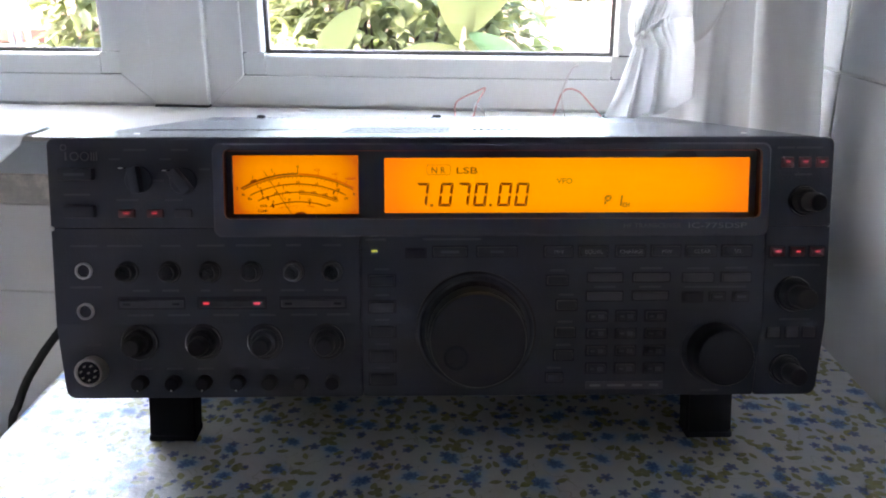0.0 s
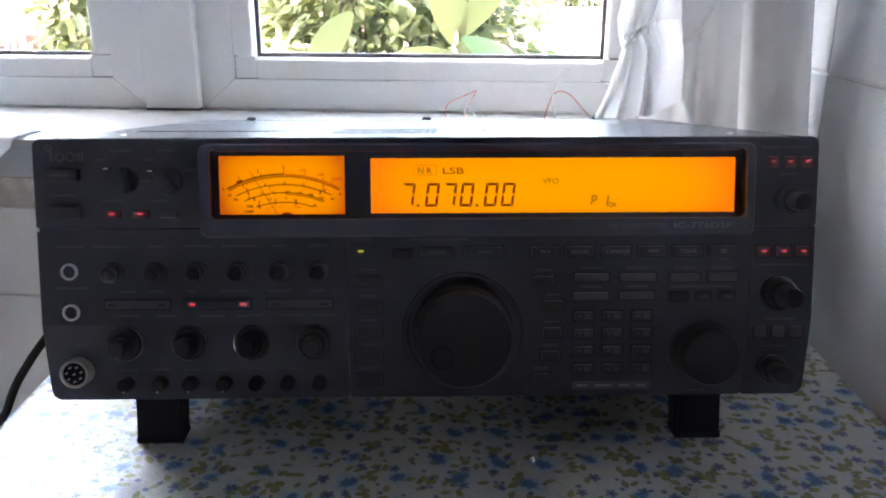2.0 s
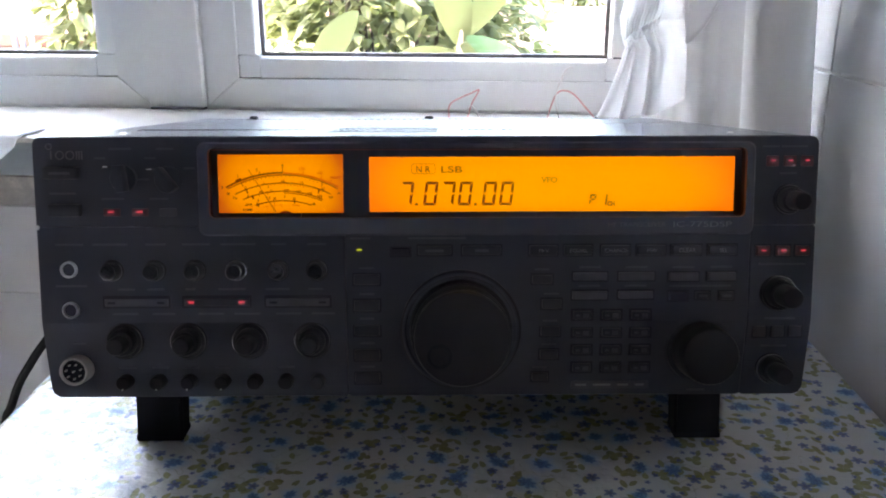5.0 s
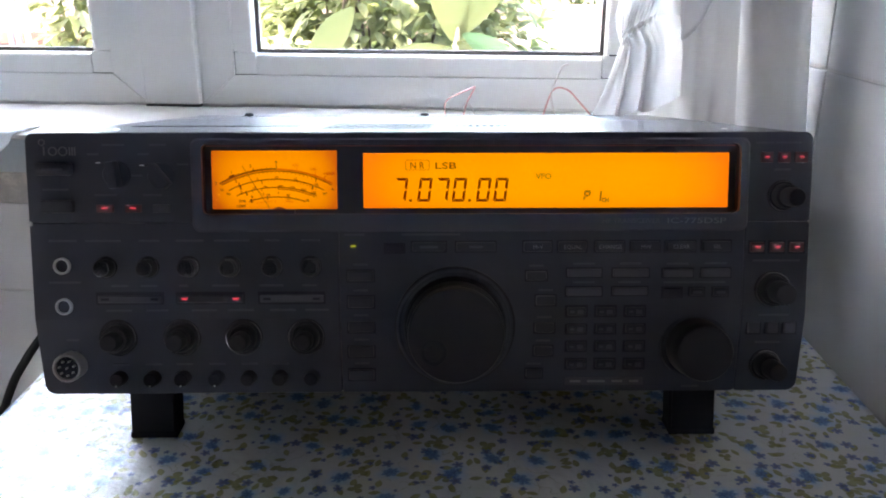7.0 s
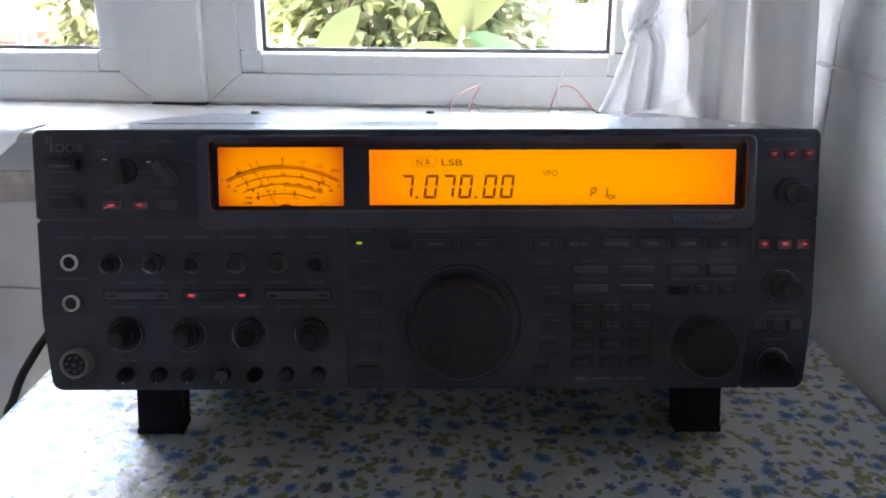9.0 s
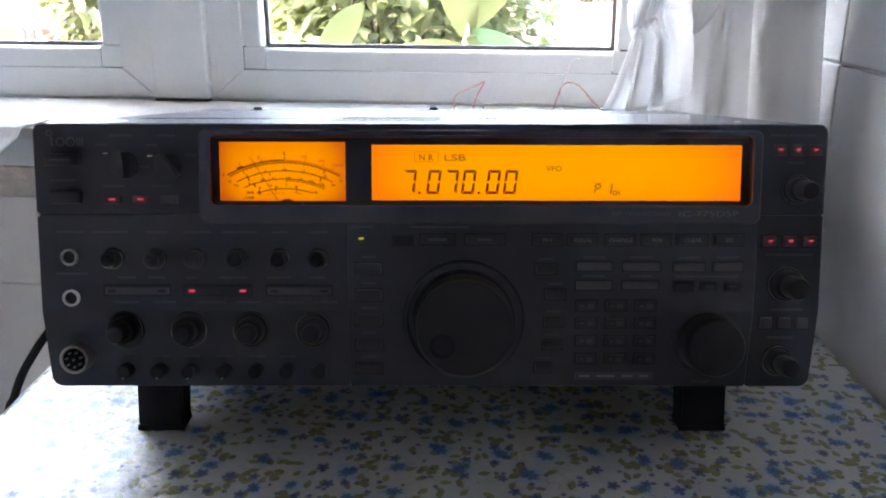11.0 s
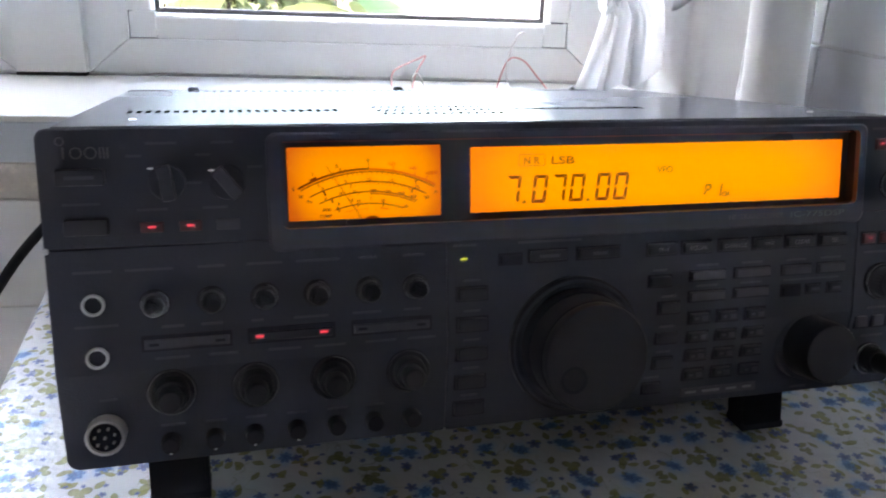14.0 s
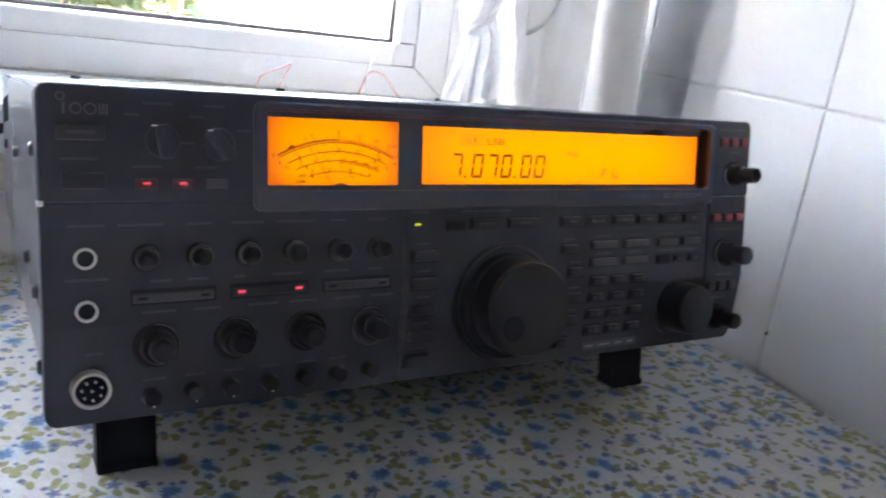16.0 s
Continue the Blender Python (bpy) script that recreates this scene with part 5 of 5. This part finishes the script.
# feet: tall ones under the front, rubber pads at the rear
for s in (-1, 1):
    bm = bmesh.new()
    u0, u1 = sorted((s * 0.1575, s * 0.1868))
    low, high = [], []
    for u in (u0, u1):
        for v in (0.0615, 0.0775):
            low.append(bm.verts.new((u, v, (v * 0.2113 - 0.059) / 0.9774 + 0.0002)))
            high.append(bm.verts.new((u, v + (0.0 if v < 0.07 else 0.003), 0.0075)))
    bm.faces.new((low[0], low[1], low[3], low[2]))
    bm.faces.new((high[0], high[2], high[3], high[1]))
    for i, j in ((0, 1), (1, 3), (3, 2), (2, 0)):
        bm.faces.new((low[i], low[j], high[j], high[i]))
    bmesh.ops.bevel(bm, geom=list(bm.edges), offset=0.0018, segments=2, affect="EDGES")
    foot = part("front_foot", bm, "rubber", radio, "tall black plastic foot")
    sole = bmesh.new()
    ring = []
    for u in (u0 - 0.0003, u1 + 0.0003):
        for v in (0.0611, 0.0779):
            foot_w = (v * 0.2113 - 0.059) / 0.9774
            ring.append((sole.verts.new((u, v, foot_w + 0.0001)), sole.verts.new((u, v, foot_w + 0.0045))))
    for i, j in ((0, 1), (1, 3), (3, 2), (2, 0)):
        sole.faces.new((ring[i][0], ring[j][0], ring[j][1], ring[i][1]))
    sole.faces.new([ring[i][0] for i in (0, 2, 3, 1)])
    sole.faces.new([ring[i][1] for i in (0, 1, 3, 2)])
    bmesh.ops.bevel(sole, geom=list(sole.edges), offset=0.0008, segments=1, affect="EDGES")
    part("rubber_sole", sole, "well", foot, "rubber sole")
    v = 0.295
    w_t = (v * 0.2113 - 0.059) / 0.9774
    part("rear_foot", box(s * 0.165 - 0.012, s * 0.165 + 0.012, v - 0.012, v + 0.012, w_t + 0.003, SLOPE * v + 0.004, 0.002), "rubber", radio, "low rubber foot")
# ---------------------------------------------------------------- the garden
plain("ground", "pale paved yard and garden soil", "ground", box(-120, 120, -120, 240, -0.95, -0.80), "paving", smooth=0)
plain("garden_bed", "bare soil bed under the bushes", "ground", box(-2.4, 0.5, 1.0, 4.2, -0.80, -0.78, 0.01), "soil")
plain("pavement", "sunlit white concrete path", "path", box(0.55, 9.0, 1.2, 6.2, -0.799, -0.70, 0.01), "render")


def leaf(bm, at, ahead, up, length, width, curl=0.25, seg=3):
    """One leaf blade, folded along its rib and curled."""
    ahead = ahead.normalized()
    side = ahead.cross(up)
    if side.length < 1e-4:
        side = Vector((1, 0, 0))
    side.normalize()
    nrm = side.cross(ahead)
    prev = None
    for k in range(seg + 1):
        t = k / seg
        w = width * 0.5 * math.sin(math.pi * min(0.97, 0.10 + 0.87 * t)) ** 0.8
        c = at + ahead * (length * t) - nrm * (curl * length * t * t)
        row = (bm.verts.new(c + side * w + nrm * 0.18 * w), bm.verts.new(c), bm.verts.new(c - side * w + nrm * 0.18 * w))
        if prev:
            bm.faces.new((prev[0], prev[1], row[1], row[0]))
            bm.faces.new((prev[1], prev[2], row[2], row[1]))
        prev = row


def bush(name, label, centre, size, count, length, material, seed, stems=14):
    r = random.Random(seed)
    ob = thing(name, label, "bush")
    wood = bmesh.new()
    cx, cy, cz = centre
    sx, sy, sz = size
    tips = []
    for i in range(stems):
        a = r.uniform(0, 6.28)
        tip = Vector((cx + sx * 0.85 * math.cos(a) * r.uniform(0.2, 1), cy + sy * 0.8 * math.sin(a) * r.uniform(0.2, 1), cz + sz * r.uniform(0.2, 0.95)))
        foot = Vector((cx + 0.3 * sx * math.cos(a), cy + 0.2 * math.sin(a), -0.80))
        mid = (foot + tip) / 2 + Vector((r.uniform(-0.08, 0.08), r.uniform(-0.08, 0.08), 0.05))
        tube([foot, mid, tip], lambda t: 0.012 - 0.009 * t, 6, wood, 3)
        tips.append(tip)
    part("stems", wood, "bark", ob)
    bm = bmesh.new()
    for i in range(count):
        d = Vector((r.gauss(0, 1), r.gauss(0, 1), r.gauss(0, 1))).normalized() * r.uniform(0.25, 1.0) ** 0.5
        lump = 1.0 + 0.28 * noise.noise(d * 2.3 + Vector((seed, 0, 0)))
        p = Vector((cx + sx * d.x * lump, cy + sy * d.y * lump, cz + sz * d.z * lump))
        if p.z < -0.78:
            continue
        ahead = Vector((d.x + r.uniform(-0.8, 0.8), d.y + r.uniform(-0.8, 0.8), r.uniform(-0.7, 0.5)))
        leaf(bm, p, ahead, Vector((r.uniform(-0.4, 0.4), r.uniform(-0.5, 0.3), 1)), length * r.uniform(0.6, 1.3), length * r.uniform(0.35, 0.6), r.uniform(0, 0.5))
    tagged(part("leaves", bm, material, ob, smooth=0), kind="stuff")
    return ob


bush("garden_bush", "leafy yellow-green garden bush outside the window", (-0.40, 2.25, 0.06), (0.50, 0.42, 0.58), 6500, 0.060, "leaf", 3)
bush("garden_bush", "leafy garden bush beyond the far casement", (-1.60, 2.75, 0.13), (0.20, 0.30, 0.34), 1000, 0.080, "leaf", 8)
bush("garden_bush", "dense dark green bush behind the others", (-0.85, 3.5, 0.10), (0.88, 0.5, 0.75), 6500, 0.070, "leaf", 11)
bush("succulent_bush", "pale green succulent low beside the window", (-0.50, 1.45, 0.045), (0.13, 0.14, 0.115), 800, 0.030, "succulent", 21, 8)


def broad_plant():
    """A young tree with few broad pale leaves."""
    ob = thing("broad_leaf_plant", "broad-leaved plant with pale yellow-green leaves and a pink stem", "plant")
    part("stem", tube([(-0.060, 0.97, -0.80), (-0.052, 0.955, -0.3), (-0.058, 0.95, 0.10), (-0.052, 0.95, 0.205)], lambda t: 0.007 - 0.0025 * t, 8), "stem_pink", ob)
    part("twig", tube([(-0.056, 0.95, 0.08), (-0.16, 0.93, 0.10), (-0.285, 0.93, 0.150)], 0.0025, 6), "stem_pink", ob)
    part("twig", tube([(-0.056, 0.95, 0.06), (-0.02, 0.94, 0.11), (0.05, 0.94, 0.15)], 0.0025, 6), "stem_pink", ob)
    for at, to, w, mat_, curl in (
        ((-0.052, 0.95, 0.185), (-0.085, 0.92, 0.335), 0.060, "leaf_big", 0.05),
        ((-0.050, 0.95, 0.195), (0.055, 0.93, 0.330), 0.044, "leaf_big", 0.10),
        ((-0.292, 0.93, 0.150), (-0.205, 0.90, 0.235), 0.050, "leaf_big", -0.12),
        ((-0.170, 0.95, 0.150), (-0.060, 0.90, 0.172), 0.040, "leaf_big", 0.12),
        ((0.045, 0.95, 0.145), (-0.035, 0.92, 0.195), 0.038, "leaf_green", 0.25),
        ((0.00, 0.97, 0.150), (-0.045, 0.93, 0.180), 0.032, "leaf_big", 0.2),
        ((-0.055, 0.96, 0.10), (0.06, 1.05, 0.13), 0.055, "leaf_green", 0.2),
    ):
        bm = bmesh.new()
        a, b = Vector(at), Vector(to)
        leaf(bm, a, b - a, Vector((0, -1, 0.25)), (b - a).length, w, curl, 8)
        part("leaf", bm, mat_, ob, smooth=60)
    return ob


broad_plant()

# garden walls and poles beyond
tagged(finish("garden_wall", box(-12, 12, 9.0, 9.3, -0.80, 0.0, 0.01), "brick_pale"), "low pale pink brick garden wall in the distance", "wall")
tagged(finish("garden_terrace", box(0.05, 3.2, 4.2, 5.2, -0.80, -0.030, 0.01), "render"), "sunlit white rendered terrace", "terrace")
tagged(finish("garden_terrace", box(-6.0, -2.2, 4.6, 5.6, -0.80, -0.115, 0.01), "render"), "sunlit white rendered terrace", "terrace")
tagged(finish("brick_coping", box(-6.02, -2.18, 4.57, 5.62, -0.115, -0.035, 0.006), "brick"), "red brick coping on the white terrace wall", "coping")
for px in (-3.10, -3.05, -2.99):
    tagged(finish("garden_pole", tube([(px - 0.06, 4.5, 0.9), (px, 4.5, 0.1), (px + 0.05, 4.5, -0.80)], 0.016, 10), "metal_grey", smooth=60), "slim pale grey metal pole in the yard", "pole", group="poles in the yard")
bush("garden_bush", "hazy green shrub against the far brick wall", (0.95, 10.1, 0.45), (0.9, 0.5, 0.7), 900, 0.12, "leaf", 17)
bush("garden_hedge", "tall green hedge far behind the garden wall", (-3.5, 11.0, 0.6), (9.5, 0.7, 1.6), 4000, 0.24, "leaf", 31, 20)
tagged(finish("house_front", box(-9, -1.45, 0.68, 0.72, -0.8, 2.4), "render"), "white rendered house front outside", "wall", kind="structure")
tagged(finish("house_front", box(0.52, 9, 0.69, 0.73, -0.8, 2.4), "render"), "white rendered house front outside", "wall", kind="structure")

# ---------------------------------------------------------------- wall tiles
TILE_W, TILE_H, JOINT = 0.2035, 0.248, 0.0016
tile_mesh = {}


def tile(parent, m, w, h):
    """One glazed tile, its face towards its own -y."""
    key = (round(w, 3), round(h, 3))
    if key not in tile_mesh:
        bm = box(-w / 2, w / 2, -0.006, 0.0, -h / 2, h / 2, 0.0016, 2)
        bmesh.ops.recalc_face_normals(bm, faces=bm.faces)
        me = bpy.data.meshes.new("tile")
        bm.to_mesh(me)
        bm.free()
        me.materials.append(M["tile"])
        tile_mesh[key] = me
    ob = new("tile", tile_mesh[key])
    ob.parent = parent
    ob.matrix_parent_inverse = parent.matrix_world.inverted()
    ob.matrix_world = m


wall_m = wall_right.matrix_world.copy()
for i in range(-15, 3):
    for k in range(-4, 7):
        y0, y1 = 0.077 + i * TILE_W, 0.077 + (i + 1) * TILE_W
        z0, z1 = 0.210 + k * TILE_H, 0.210 + (k + 1) * TILE_H
        y1, z0, z1 = min(y1, 0.62), max(z0, -0.75), min(z1, 1.70)
        if z1 - z0 < 0.03 or y1 - y0 < 0.02:
            continue
        m = wall_m @ Matrix.Translation((0.0058, (y0 + y1) / 2, (z0 + z1) / 2)) @ Matrix.Rotation(-math.pi / 2, 4, "Z")
        tile(wall_right, m, y1 - y0 - JOINT, z1 - z0 - JOINT)
for i in range(-4, 4):
    for z0, z1 in ((-0.038, 0.059), (-0.286, -0.038), (-0.534, -0.286), (-0.75, -0.534)):
        x0, x1 = -0.4185 + i * TILE_W, -0.4185 + (i + 1) * TILE_W
        x1 = min(x1, 0.285)
        x0 = max(x0, -1.199)
        if x1 - x0 < 0.02:
            continue
        tile(wall_window, Matrix.Translation(((x0 + x1) / 2, 0.3672, (z0 + z1) / 2)), x1 - x0 - JOINT, z1 - z0 - JOINT)
chip = lathe([(0.0016, -0.002), (0.0016, 0.0003), (0.0010, 0.0006)], (0, 0, 0), 10)
bmesh.ops.transform(chip, matrix=wall_m @ Matrix.Translation((0.0, 0.077, 0.031)) @ Matrix.Rotation(-math.pi / 2, 4, "Z"), verts=chip.verts)
hole_mark = finish("grout_chip", chip, "seam")
hole_mark.parent = wall_right
hole_mark.matrix_parent_inverse = wall_right.matrix_world.inverted()
